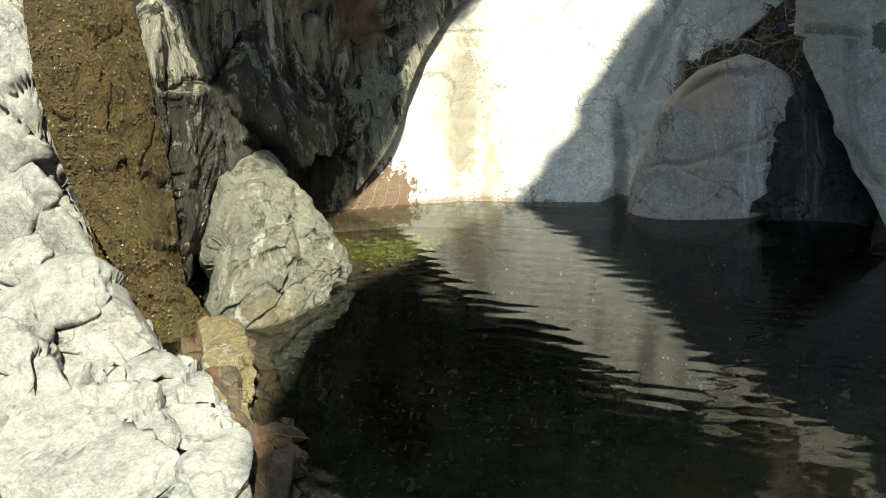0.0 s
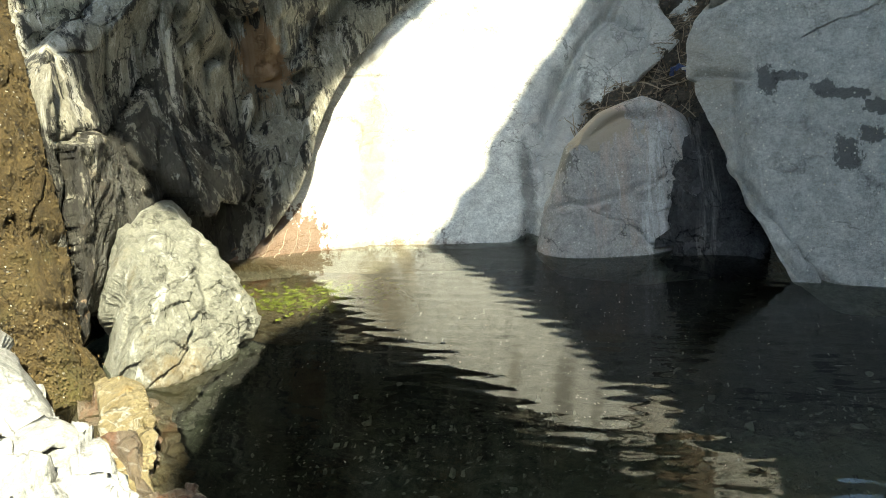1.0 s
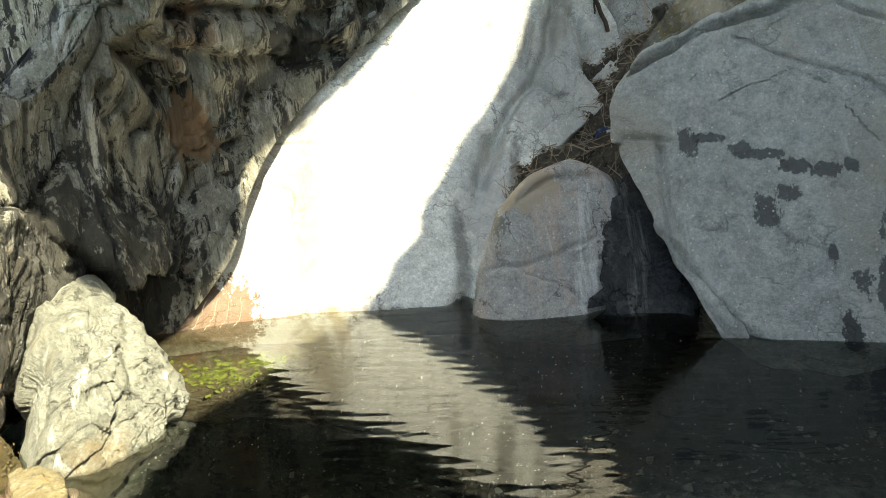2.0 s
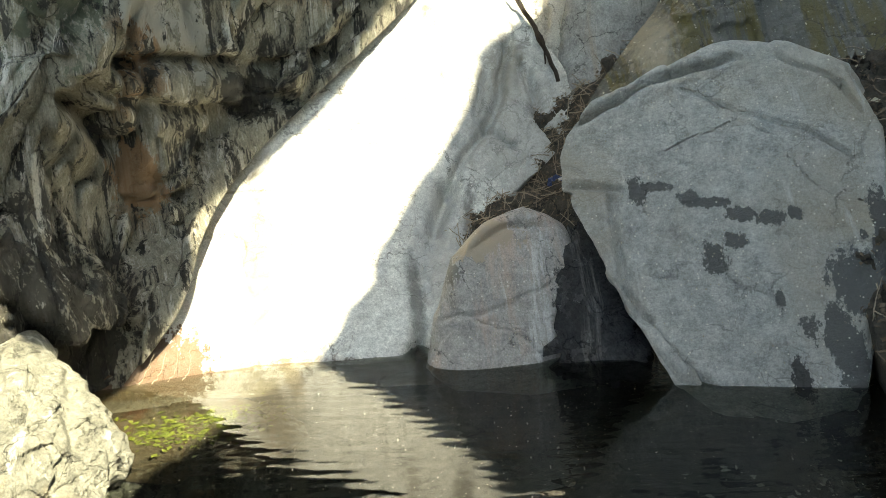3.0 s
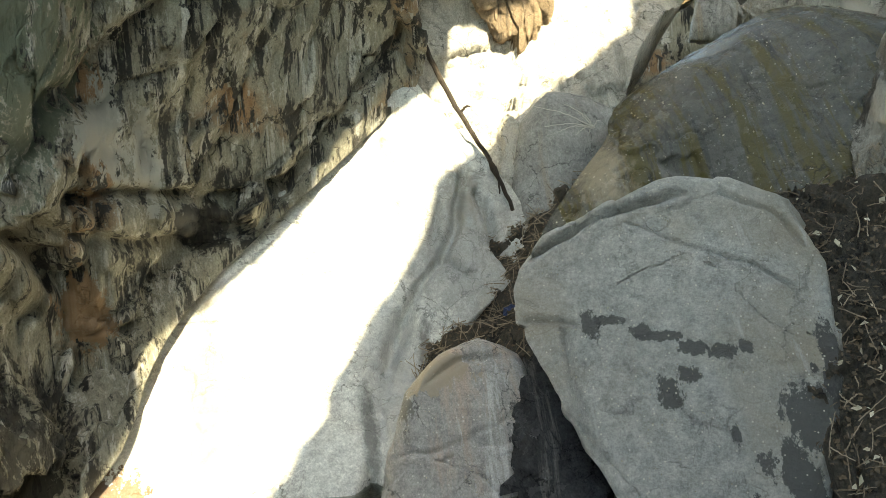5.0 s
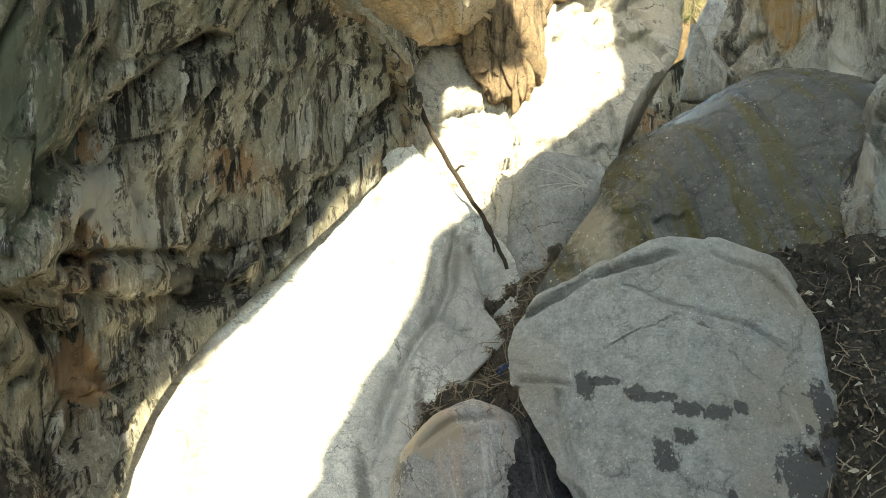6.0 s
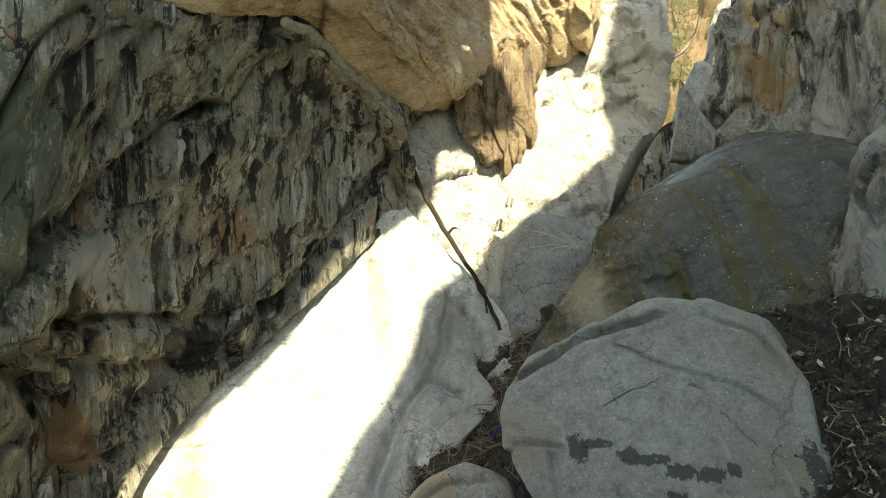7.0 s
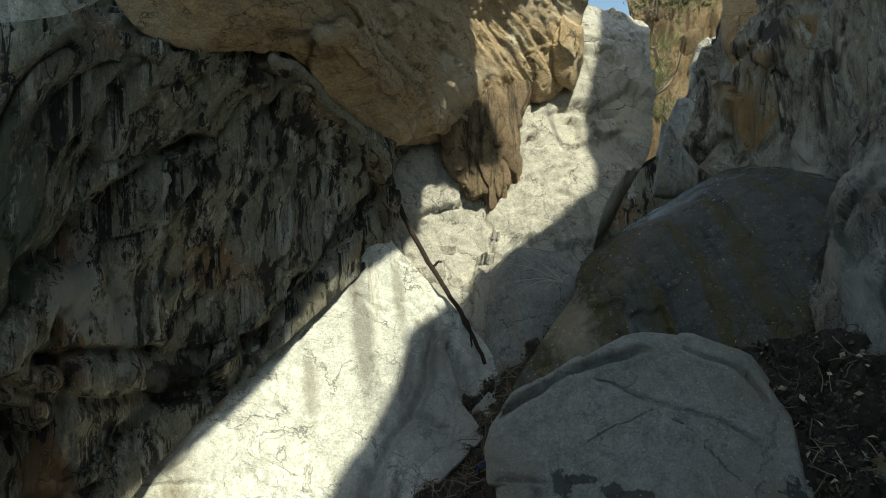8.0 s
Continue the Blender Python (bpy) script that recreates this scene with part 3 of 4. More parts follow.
rock_sheet("orange_overhang", [
    [(1.76, 9.40, 4.82), (2.55, 9.70, 4.98), (3.45, 10.30, 5.30), (4.46, 10.90, 5.75)],
    [(1.78, 8.90, 4.90), (2.60, 9.15, 5.06), (3.55, 10.15, 5.50), (4.56, 10.80, 5.95)],
    [(1.37, 8.00, 5.16), (2.27, 8.30, 5.31), (3.57, 9.90, 5.88), (4.92, 10.80, 6.11)],
    [(0.86, 7.20, 5.36), (1.80, 7.40, 5.61), (3.27, 9.40, 6.54), (5.24, 10.60, 6.96)],
    [(-0.30, 6.20, 5.27), (1.33, 6.60, 5.97), (3.22, 9.00, 7.19), (5.51, 10.40, 7.94)],
    [(-0.35, 5.60, 6.67), (1.08, 6.00, 7.22), (3.29, 8.80, 8.86), (5.40, 10.20, 9.59)],
], 200, 180, orange_rock, label="warm orange-brown rock overhang lit by bounced light", category="rock overhang",
    big=0.30, block=0.06, fine=0.02, crack=0.02, size=1.5, grain=(0.6, 0.6, 1.3), turn=(10, 35, 15), small=0.3, strata=0.04, salt=3)

rock_sheet("back_rock", [
    [(2.67, 8.60, 1.84), (3.13, 8.60, 1.79), (3.61, 8.60, 1.88), (4.28, 8.80, 2.34)],
    [(2.46, 9.11, 3.01), (3.09, 8.92, 2.83), (3.66, 8.92, 2.93), (4.45, 9.01, 3.16)],
    [(2.01, 9.40, 4.02), (3.09, 9.49, 3.77), (3.80, 9.40, 3.73), (4.78, 9.30, 3.89)],
    [(2.02, 9.56, 4.90), (3.28, 10.02, 4.67), (4.31, 10.20, 4.83), (5.35, 9.74, 4.48)],
    [(2.62, 10.33, 5.69), (3.98, 10.52, 5.74), (5.01, 10.71, 5.96), (6.17, 10.52, 5.11)],
    [(3.84, 11.64, 7.15), (4.99, 11.64, 7.36), (5.95, 11.64, 7.18), (6.92, 11.64, 6.90)],
    [(5.33, 13.00, 8.74), (6.18, 13.00, 8.44), (6.92, 13.00, 8.03), (7.53, 13.00, 7.82)],
], 220, 150, back_marble, label="pale weathered rock rising behind the slab", category="rock",
    big=0.3, block=0.10, fine=0.03, crack=0.04, size=1.4, salt=4)

rock_sheet("wet_mossy_slab", [
    [(2.72, 7.60, 1.58), (3.62, 7.40, 1.85), (4.74, 7.20, 1.77), (5.67, 6.20, 1.47)],
    [(3.19, 8.00, 2.26), (3.90, 7.80, 2.56), (5.14, 7.50, 2.66), (6.08, 6.50, 2.25)],
    [(3.97, 8.40, 2.95), (4.56, 8.10, 3.22), (5.60, 7.80, 3.40), (6.51, 6.90, 3.02)],
    [(4.22, 8.80, 3.29), (4.91, 8.60, 3.72), (5.98, 8.30, 4.12), (6.80, 7.40, 3.80)],
    [(4.96, 9.60, 3.70), (5.66, 9.60, 4.09), (6.86, 9.40, 4.53), (7.55, 8.60, 4.20)],
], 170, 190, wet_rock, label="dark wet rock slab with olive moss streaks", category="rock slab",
    big=0.14, block=0.03, fine=0.012, crack=0.015, size=1.6, small=0, salt=6)

rock_sheet("columned_wall", [
    [(5.00, 5.90, 1.20), (5.14, 5.50, 1.34), (5.30, 5.10, 1.31), (5.87, 4.60, 1.18)],
    [(5.75, 6.50, 2.16), (5.81, 6.10, 2.27), (5.93, 5.70, 2.27), (6.71, 5.20, 2.08)],
    [(6.86, 8.20, 3.66), (6.68, 7.20, 3.52), (6.59, 6.40, 3.31), (7.35, 5.60, 3.17)],
    [(6.82, 10.20, 4.69), (7.27, 9.20, 4.71), (7.38, 7.90, 4.62), (8.02, 6.00, 4.42)],
    [(7.35, 10.80, 5.97), (7.41, 9.60, 5.86), (7.69, 8.40, 5.85), (8.69, 6.40, 5.64)],
    [(8.01, 11.20, 7.53), (7.86, 10.00, 7.48), (8.27, 8.80, 7.27), (9.38, 6.80, 7.04)],
    [(8.86, 11.60, 10.09), (8.70, 10.40, 9.86), (8.88, 9.20, 9.56), (10.19, 7.20, 9.08)],
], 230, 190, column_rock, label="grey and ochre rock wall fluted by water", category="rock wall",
    big=0.5, block=0.14, fine=0.04, crack=0.05, size=1.1, grain=(1.5, 1.5, 0.35), salt=7)

rock_sheet("far_hillside", [
    [(6.88, 13.00, 4.11), (8.00, 13.00, 4.07), (9.63, 13.00, 4.00)],
    [(8.27, 15.00, 6.36), (9.46, 15.00, 6.34), (11.24, 15.00, 6.31)],
    [(9.80, 18.00, 9.00), (11.39, 18.00, 9.01), (13.76, 18.00, 9.33)],
    [(11.78, 22.00, 12.21), (14.10, 22.00, 13.78), (17.32, 22.00, 14.69)],
], 120, 90, brown_earth, label="dry brown gorge slope in the distance", category="hillside", kind="structure",
    big=0.8, block=0.35, fine=0.12, crack=0.1, size=1.6, salt=8)

# ---- boulders ----
boulder("large_boulder", [
    (2.38, 6.30, 1.80), (2.57, 6.30, 2.11), (3.11, 6.30, 2.31), (3.59, 6.30, 2.53), (3.79, 6.30, 2.56), (4.22, 6.20, 2.50), (4.61, 6.00, 2.27), (4.74, 5.70, 1.80), (4.73, 5.60, 1.36),
    (4.70, 5.50, 0.83), (4.36, 5.10, 0.34), (4.07, 4.80, -0.26), (3.56, 4.70, -0.40), (3.07, 4.95, -0.21), (2.91, 5.40, 0.18), (2.80, 6.00, 0.47), (2.64, 6.20, 0.88), (2.42, 6.30, 1.37)],
    0.55, 1.0, grey_rock, rings=190, around=420, bulge=3.2,
    cuts=[((3.6, 5.45, 0.6), (-0.35, -1, 0.5)), ((3.6, 5.93, 2.12), (-0.15, -1, 0.8)), ((2.50, 5.95, 1.2), (-1, -0.75, 0.1)), ((4.4, 5.3, 1.2), (0.55, -1, 0.2))],
    label="large angular grey boulder with dark wet patches", big=0.06, block=0.05, fine=0.010, crack=0.015, size=1.0, small=0.15, bend=0.4, salt=11, fissures=[
        ([(2.45, 6.4, 1.90), (2.79, 6.47, 2.09), (3.12, 6.43, 2.25), (3.49, 6.36, 2.36), (3.80, 6.34, 2.41)], 0.024, 0.15), ([(3.37, 6.31, 2.19), (3.79, 6.06, 1.96), (4.20, 5.83, 1.79), (4.42, 5.72, 1.65)], 0.014, 0.05),
        ([(2.40, 6.31, 1.45), (2.78, 6.15, 1.38)], 0.025, 0.06), ([(2.67, 5.82, 0.68), (2.78, 5.63, 0.36), (3.0, 5.4, 0.09), (3.2, 5.2, -0.05)], 0.04, 0.09), ([(4.10, 6.19, 2.42), (4.46, 5.96, 2.21), (4.60, 5.79, 1.94)], 0.02, 0.05),
        ([(2.70, 6.13, 1.32), (2.69, 5.94, 0.93), (2.7, 5.85, 0.75)], 0.03, 0.06), ([(3.3, 5.3, 0.25), (3.55, 5.2, 0.33)], 0.015, 0.03)])
boulder("dome_boulder", [
    (1.23, 6.70, 0.34), (1.40, 6.70, 0.79), (1.70, 6.70, 1.09), (2.11, 6.70, 1.21), (2.44, 6.70, 1.02), (2.64, 6.70, 0.61), (2.70, 6.70, 0.12), (2.71, 6.60, -0.40),
    (2.41, 6.20, -0.68), (2.00, 6.20, -0.72), (1.33, 6.30, -0.52), (1.11, 6.50, -0.10)],
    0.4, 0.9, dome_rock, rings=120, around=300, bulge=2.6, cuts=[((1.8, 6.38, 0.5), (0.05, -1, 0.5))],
    label="smooth rounded grey-pink boulder at the waterline", big=0.04, block=0.02, fine=0.008, crack=0.015, size=0.9, small=0, salt=12, fissures=[([(1.25, 6.4, 0.36), (1.41, 6.34, 0.40), (1.81, 6.38, 0.47), (2.3, 6.44, 0.60)], 0.018, 0.03), ([(1.45, 6.7, 0.88), (1.85, 6.67, 1.06), (2.27, 6.71, 1.09)], 0.03, 0.05)])
boulder("wedged_wet_rock", [
    (2.23, 6.30, 0.40), (2.49, 6.70, 0.94), (2.72, 6.80, 1.08), (2.94, 6.70, 0.90), (2.99, 6.30, 0.42), (2.92, 5.90, -0.00), (3.02, 5.80, -0.33), (2.62, 5.90, -0.46), (2.16, 6.00, -0.39)],
    0.12, 0.6, wedge_mat, rings=80, around=150, bulge=2.6,
    label="black glistening wet rock wedged between two boulders", category="rock", big=0.1, block=0.12, fine=0.025, crack=0.04, size=0.35, grain=(1.4, 1.4, 0.7), salt=23)
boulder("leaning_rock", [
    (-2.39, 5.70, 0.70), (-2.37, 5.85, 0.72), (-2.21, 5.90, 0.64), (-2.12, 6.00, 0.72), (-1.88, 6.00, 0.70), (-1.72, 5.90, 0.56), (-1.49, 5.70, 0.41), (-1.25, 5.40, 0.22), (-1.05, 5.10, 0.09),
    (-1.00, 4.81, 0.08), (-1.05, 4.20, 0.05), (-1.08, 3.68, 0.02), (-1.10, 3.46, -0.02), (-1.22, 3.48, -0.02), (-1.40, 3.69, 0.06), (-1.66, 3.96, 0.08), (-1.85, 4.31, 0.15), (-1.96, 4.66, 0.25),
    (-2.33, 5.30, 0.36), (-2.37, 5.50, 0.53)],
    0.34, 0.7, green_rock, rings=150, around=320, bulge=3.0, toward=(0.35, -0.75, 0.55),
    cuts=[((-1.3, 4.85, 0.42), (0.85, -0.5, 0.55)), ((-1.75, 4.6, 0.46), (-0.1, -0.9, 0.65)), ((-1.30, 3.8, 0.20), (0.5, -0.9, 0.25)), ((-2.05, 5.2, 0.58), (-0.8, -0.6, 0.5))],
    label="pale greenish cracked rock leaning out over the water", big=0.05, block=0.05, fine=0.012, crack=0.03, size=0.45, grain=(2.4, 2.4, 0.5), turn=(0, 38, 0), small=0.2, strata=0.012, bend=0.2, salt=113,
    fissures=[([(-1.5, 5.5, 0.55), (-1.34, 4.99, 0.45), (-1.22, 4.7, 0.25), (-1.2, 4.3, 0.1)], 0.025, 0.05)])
boulder("ochre_rock", [(-1.70, 3.91, 0.16), (-1.53, 3.93, 0.22), (-1.36, 3.81, 0.18), (-1.27, 3.59, 0.10), (-1.23, 3.35, 0.04), (-1.10, 3.13, -0.04), (-1.24, 3.13, -0.06), (-1.47, 3.43, 0.04)],
    0.14, 0.4, ochre_mat, rings=60, around=140, bulge=2.6, label="wet ochre-stained rock below the leaning rock", category="rock", big=0.06, block=0.05, fine=0.012, crack=0.02, size=0.3, grain=(1.6, 1.6, 0.6), salt=27)
boulder("twig_topped_boulder", [
    (3.00, 8.80, 2.44), (3.19, 8.90, 3.22), (3.53, 8.90, 3.58), (3.99, 8.90, 3.52), (4.33, 8.90, 3.30), (4.17, 8.80, 2.75), (3.64, 8.60, 2.26), (3.26, 8.40, 1.68), (2.97, 8.50, 1.76)],
    0.3, 0.6, twig_rock, rings=60, around=140, bulge=2.4, label="rounded grey boulder wedged under the back rock", big=0.05, block=0.03, fine=0.01, crack=0.015, size=0.9, small=0, salt=14)

rock_sheet("mossy_slab", [
    [(-2.12, 4.00, 0.01), (-1.95, 4.10, -0.01), (-1.77, 4.30, -0.24)],
    [(-2.34, 4.20, 0.47), (-2.10, 4.30, 0.42), (-2.08, 4.60, 0.21)],
    [(-2.63, 4.40, 0.98), (-2.34, 4.50, 0.98), (-2.21, 4.90, 0.81)],
    [(-2.75, 4.50, 1.62), (-2.44, 4.60, 1.59), (-2.27, 5.00, 1.47)],
    [(-2.83, 4.70, 2.18), (-2.52, 4.80, 2.16), (-2.38, 5.20, 2.12)],
    [(-2.93, 5.00, 2.78), (-2.56, 5.00, 2.75), (-2.43, 5.40, 2.77)],
], 150, 90, moss_rock, label="steep slab furred with dry brown moss", category="rock slab",
    big=0.06, block=0.03, fine=0.03, crack=0.03, size=0.5, salt=15)
ledge = rock_sheet("white_ledge", [
    [(-2.18, 1.75, 0.02), (-1.32, 1.78, 0.01), (-0.94, 1.89, 0.04), (-0.62, 2.01, 0.03)],
    [(-2.70, 2.38, 0.13), (-1.70, 2.38, 0.13), (-1.27, 2.40, 0.12), (-0.88, 2.49, 0.11)],
    [(-3.37, 3.17, 0.21), (-2.19, 3.09, 0.19), (-1.70, 3.01, 0.17), (-1.16, 3.03, 0.12)],
    [(-3.87, 3.80, 0.39), (-2.59, 3.80, 0.36), (-2.17, 3.84, 0.25), (-1.69, 3.60, 0.16)],
    [(-4.16, 4.30, 0.81), (-2.98, 4.40, 0.73), (-2.85, 4.50, 0.53), (-2.41, 4.37, 0.24)],
    [(-4.08, 4.80, 2.18), (-3.03, 4.80, 2.12), (-2.95, 4.80, 1.58), (-2.90, 4.80, 0.87)],
], 170, 170, ledge_marble, label="sunlit white rock ledge in rounded blocks", category="rock ledge",
    big=0.10, block=0.16, fine=0.006, crack=0.13, size=0.5, small=0.15, bend=0.35, salt=16)
for k, ring in enumerate((
        [(-2.73, 3.60, 0.51), (-2.35, 3.60, 0.64), (-2.05, 3.60, 0.65), (-1.86, 3.60, 0.49), (-1.74, 3.55, 0.25), (-1.91, 3.39, 0.22), (-2.38, 3.46, 0.24), (-2.79, 3.48, 0.24)],
        [(-2.59, 3.20, 0.49), (-2.23, 3.20, 0.55), (-2.08, 3.20, 0.45), (-1.96, 3.04, 0.23), (-2.17, 3.01, 0.22), (-2.56, 3.01, 0.22)],
        [(-2.09, 3.30, 0.26), (-1.96, 3.30, 0.36), (-1.83, 3.30, 0.29), (-1.78, 3.16, 0.23), (-1.99, 3.15, 0.23)],
        [(-1.81, 3.26, 0.24), (-1.69, 3.35, 0.29), (-1.61, 3.35, 0.26), (-1.57, 3.18, 0.23), (-1.73, 3.12, 0.21)],
        [(-2.57, 2.90, 0.26), (-1.90, 2.90, 0.32), (-1.61, 2.87, 0.26), (-1.52, 2.70, 0.21), (-1.73, 2.56, 0.17), (-2.30, 2.50, 0.15)],
        [(-1.66, 2.92, 0.22), (-1.42, 3.10, 0.27), (-1.19, 3.03, 0.25), (-1.09, 2.90, 0.22), (-1.26, 2.75, 0.18), (-1.51, 2.73, 0.17)],
        [(-1.75, 2.40, 0.18), (-1.60, 2.63, 0.24), (-1.28, 2.70, 0.28), (-1.14, 2.62, 0.24), (-1.27, 2.42, 0.19), (-1.44, 2.23, 0.12)],
        [(-1.29, 2.39, 0.16), (-1.20, 2.61, 0.23), (-1.03, 2.66, 0.24), (-0.95, 2.52, 0.20), (-1.05, 2.29, 0.13)],
        [(-2.98, 3.90, 0.62), (-2.59, 3.90, 0.72), (-2.40, 3.90, 0.60), (-2.51, 3.90, 0.46), (-3.04, 3.90, 0.40)],
        [(-3.07, 4.20, 0.99), (-2.69, 4.20, 1.16), (-2.59, 4.20, 0.90), (-2.47, 4.20, 0.59), (-2.75, 4.20, 0.52), (-3.20, 4.20, 0.58)])):
    boulder("block", ring, 0.13, 0.5, ledge_marble, rings=56, around=120, bulge=3.6, parent=ledge,
            big=0.05, block=0.12, fine=0.005, crack=0.03, size=0.5, small=0.15, bend=0.35, salt=120 + 7 * k)
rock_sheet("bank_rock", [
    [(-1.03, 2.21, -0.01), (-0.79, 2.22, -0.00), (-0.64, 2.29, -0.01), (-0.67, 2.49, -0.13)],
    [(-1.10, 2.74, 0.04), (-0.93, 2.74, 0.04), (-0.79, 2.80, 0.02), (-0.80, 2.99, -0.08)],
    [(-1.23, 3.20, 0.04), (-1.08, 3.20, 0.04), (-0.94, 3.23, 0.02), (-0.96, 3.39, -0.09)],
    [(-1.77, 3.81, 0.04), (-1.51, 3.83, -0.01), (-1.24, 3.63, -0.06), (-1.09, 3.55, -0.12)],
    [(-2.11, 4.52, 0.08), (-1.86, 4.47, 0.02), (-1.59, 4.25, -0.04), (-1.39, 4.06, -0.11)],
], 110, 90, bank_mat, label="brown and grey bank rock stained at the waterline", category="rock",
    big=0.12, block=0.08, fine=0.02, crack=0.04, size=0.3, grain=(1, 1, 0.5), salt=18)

# ---- gully floor and upper rocks ----
rock_sheet("gully_floor", [
    [(1.0, 6.9, 0.0), (1.8, 7.2, 0.2), (2.6, 6.6, 0.1), (3.0, 6.2, -0.1)],
    [(1.5, 7.5, 0.70), (2.0, 7.5, 0.90), (2.6, 7.2, 1.0), (3.3, 6.9, 0.95)],
    [(1.9, 7.9, 1.15), (2.4, 7.8, 1.3), (3.0, 7.5, 1.42), (3.6, 7.4, 1.35)],
    [(2.5, 8.3, 1.7), (2.9, 8.1, 1.85), (3.3, 7.95, 1.95), (4.0, 7.8, 1.9)],
    [(2.6, 9.1, 2.3), (3.1, 8.8, 2.4), (3.6, 8.5, 2.6), (4.3, 8.3, 2.6)],
], 90, 90, litter_earth, label="gully floor choked with dark leaf litter", category="gully floor", kind="structure",
    big=0.15, block=0.08, fine=0.04, crack=0.03, size=0.4, salt=19)
rock_sheet("side_gully_floor", [
    [(4.0, 4.0, -0.3), (4.5, 3.9, -0.2), (5.6, 3.6, 0.2)],
    [(4.2, 4.9, 0.4), (4.7, 4.7, 0.5), (5.6, 4.4, 0.7)],
    [(4.4, 5.6, 1.1), (4.9, 5.3, 1.2), (5.8, 5.0, 1.4)],
    [(4.5, 6.3, 1.75), (5.0, 6.0, 1.85), (6.0, 5.6, 2.0)],
    [(4.3, 7.3, 2.1), (5.2, 7.0, 2.3), (6.2, 6.4, 2.5)],
], 110, 80, litter_earth, label="steep side gully of dark earth and fallen leaves", category="gully floor", kind="structure",
    big=0.2, block=0.1, fine=0.05, crack=0.04, size=0.4, salt=20)
rock_sheet("upper_ledge", [
    [(-1.94, 6.40, 4.96), (-0.98, 6.60, 5.13), (-0.19, 7.20, 5.30)],
    [(-2.27, 7.20, 5.93), (-1.15, 7.30, 5.90), (-0.28, 8.00, 6.11)],
    [(-2.60, 8.00, 7.07), (-1.36, 8.20, 7.24), (-0.34, 8.80, 7.63)],
], 80, 80, pale_marble, label="sunlit broken rock above the overhang", category="rock", big=0.4, block=0.3, fine=0.05, crack=0.06, size=0.7, salt=21)
rock_sheet("gorge_back", [
    [(-8, 10.5, -1), (-2, 12.0, -1), (3, 13.5, -1), (7, 12.5, -1), (13, 9, -1)],
    [(-8, 10.5, 3), (-2, 12.0, 3), (3, 13.5, 3), (7, 13.0, 3), (13, 9, 3)],
    [(-8, 11.0, 9), (-2, 12.0, 9), (2.6, 14.0, 6.4), (6, 14.5, 4.6), (13, 9.5, 10)],
], 60, 100, dark_rock, label="shaded rock closing the gorge behind", category="rock wall", kind="structure", big=0.5, block=0.3, fine=0.08, size=1.5, salt=22)
# Added walls, out of view, that cut low skylight and deepen the shade.
rock_sheet("skylight_block_walls", [
    [(8.5, 9.5, -1), (8.2, 4, -1), (7.5, -2, -1), (4, -6.5, -1), (-1.5, -7, -1), (-5.5, -4, -1), (-6.2, 1, -1), (-5.2, 5, -1)],
    [(8.8, 9.5, 3), (8.5, 4, 3), (7.8, -2, 3), (4, -7.0, 2.5), (-1.5, -7.5, 2.5), (-6, -4, 2.5), (-6.5, 1, 2.5), (-5.4, 5, 2.5)],
    [(9.4, 9.5, 9), (9.0, 4, 9), (8.4, -2, 8), (4, -7.8, 6), (-1.5, -8.2, 5.5), (-6.6, -4, 5.5), (-7.2, 1, 6), (-6, 5, 8)],
], 60, 220, column_rock, label="unseen rock walls added beside and behind to cut skylight", category="rock wall", kind="structure", big=0.6, block=0.35, fine=0.08, size=1.6, grain=(1, 1, 0.5), salt=24)


# ---- added rock sheets above and behind, out of view, edges shaped to cast the shade ----
def sun_blocker(name, edge, outer, reach, label, salt, shift=(0, 0, 0)):
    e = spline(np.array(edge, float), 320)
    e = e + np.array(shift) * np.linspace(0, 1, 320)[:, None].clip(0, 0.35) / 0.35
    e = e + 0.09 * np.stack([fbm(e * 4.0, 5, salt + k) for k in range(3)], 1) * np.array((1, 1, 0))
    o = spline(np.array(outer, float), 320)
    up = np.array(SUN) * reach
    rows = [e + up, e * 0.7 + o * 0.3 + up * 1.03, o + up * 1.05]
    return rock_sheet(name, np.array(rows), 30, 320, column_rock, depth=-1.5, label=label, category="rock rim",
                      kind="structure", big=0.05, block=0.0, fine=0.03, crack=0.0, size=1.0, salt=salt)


sun_blocker("sun_blocker_right", [
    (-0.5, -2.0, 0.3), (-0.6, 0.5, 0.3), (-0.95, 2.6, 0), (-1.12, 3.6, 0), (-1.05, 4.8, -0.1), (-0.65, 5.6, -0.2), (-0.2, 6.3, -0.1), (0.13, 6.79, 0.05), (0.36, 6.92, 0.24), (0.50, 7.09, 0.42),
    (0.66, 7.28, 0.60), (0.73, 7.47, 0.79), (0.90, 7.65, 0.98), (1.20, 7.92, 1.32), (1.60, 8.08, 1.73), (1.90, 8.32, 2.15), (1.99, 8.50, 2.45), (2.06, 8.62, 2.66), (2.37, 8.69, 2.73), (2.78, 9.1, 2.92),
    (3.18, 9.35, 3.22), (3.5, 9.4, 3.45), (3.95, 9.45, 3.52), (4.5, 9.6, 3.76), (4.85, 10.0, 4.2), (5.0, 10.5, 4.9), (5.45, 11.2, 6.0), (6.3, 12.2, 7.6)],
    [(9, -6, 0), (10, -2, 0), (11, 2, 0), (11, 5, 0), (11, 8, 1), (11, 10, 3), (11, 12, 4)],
    15.0, "unseen rock sheet added to shade the right of the pool", 31)
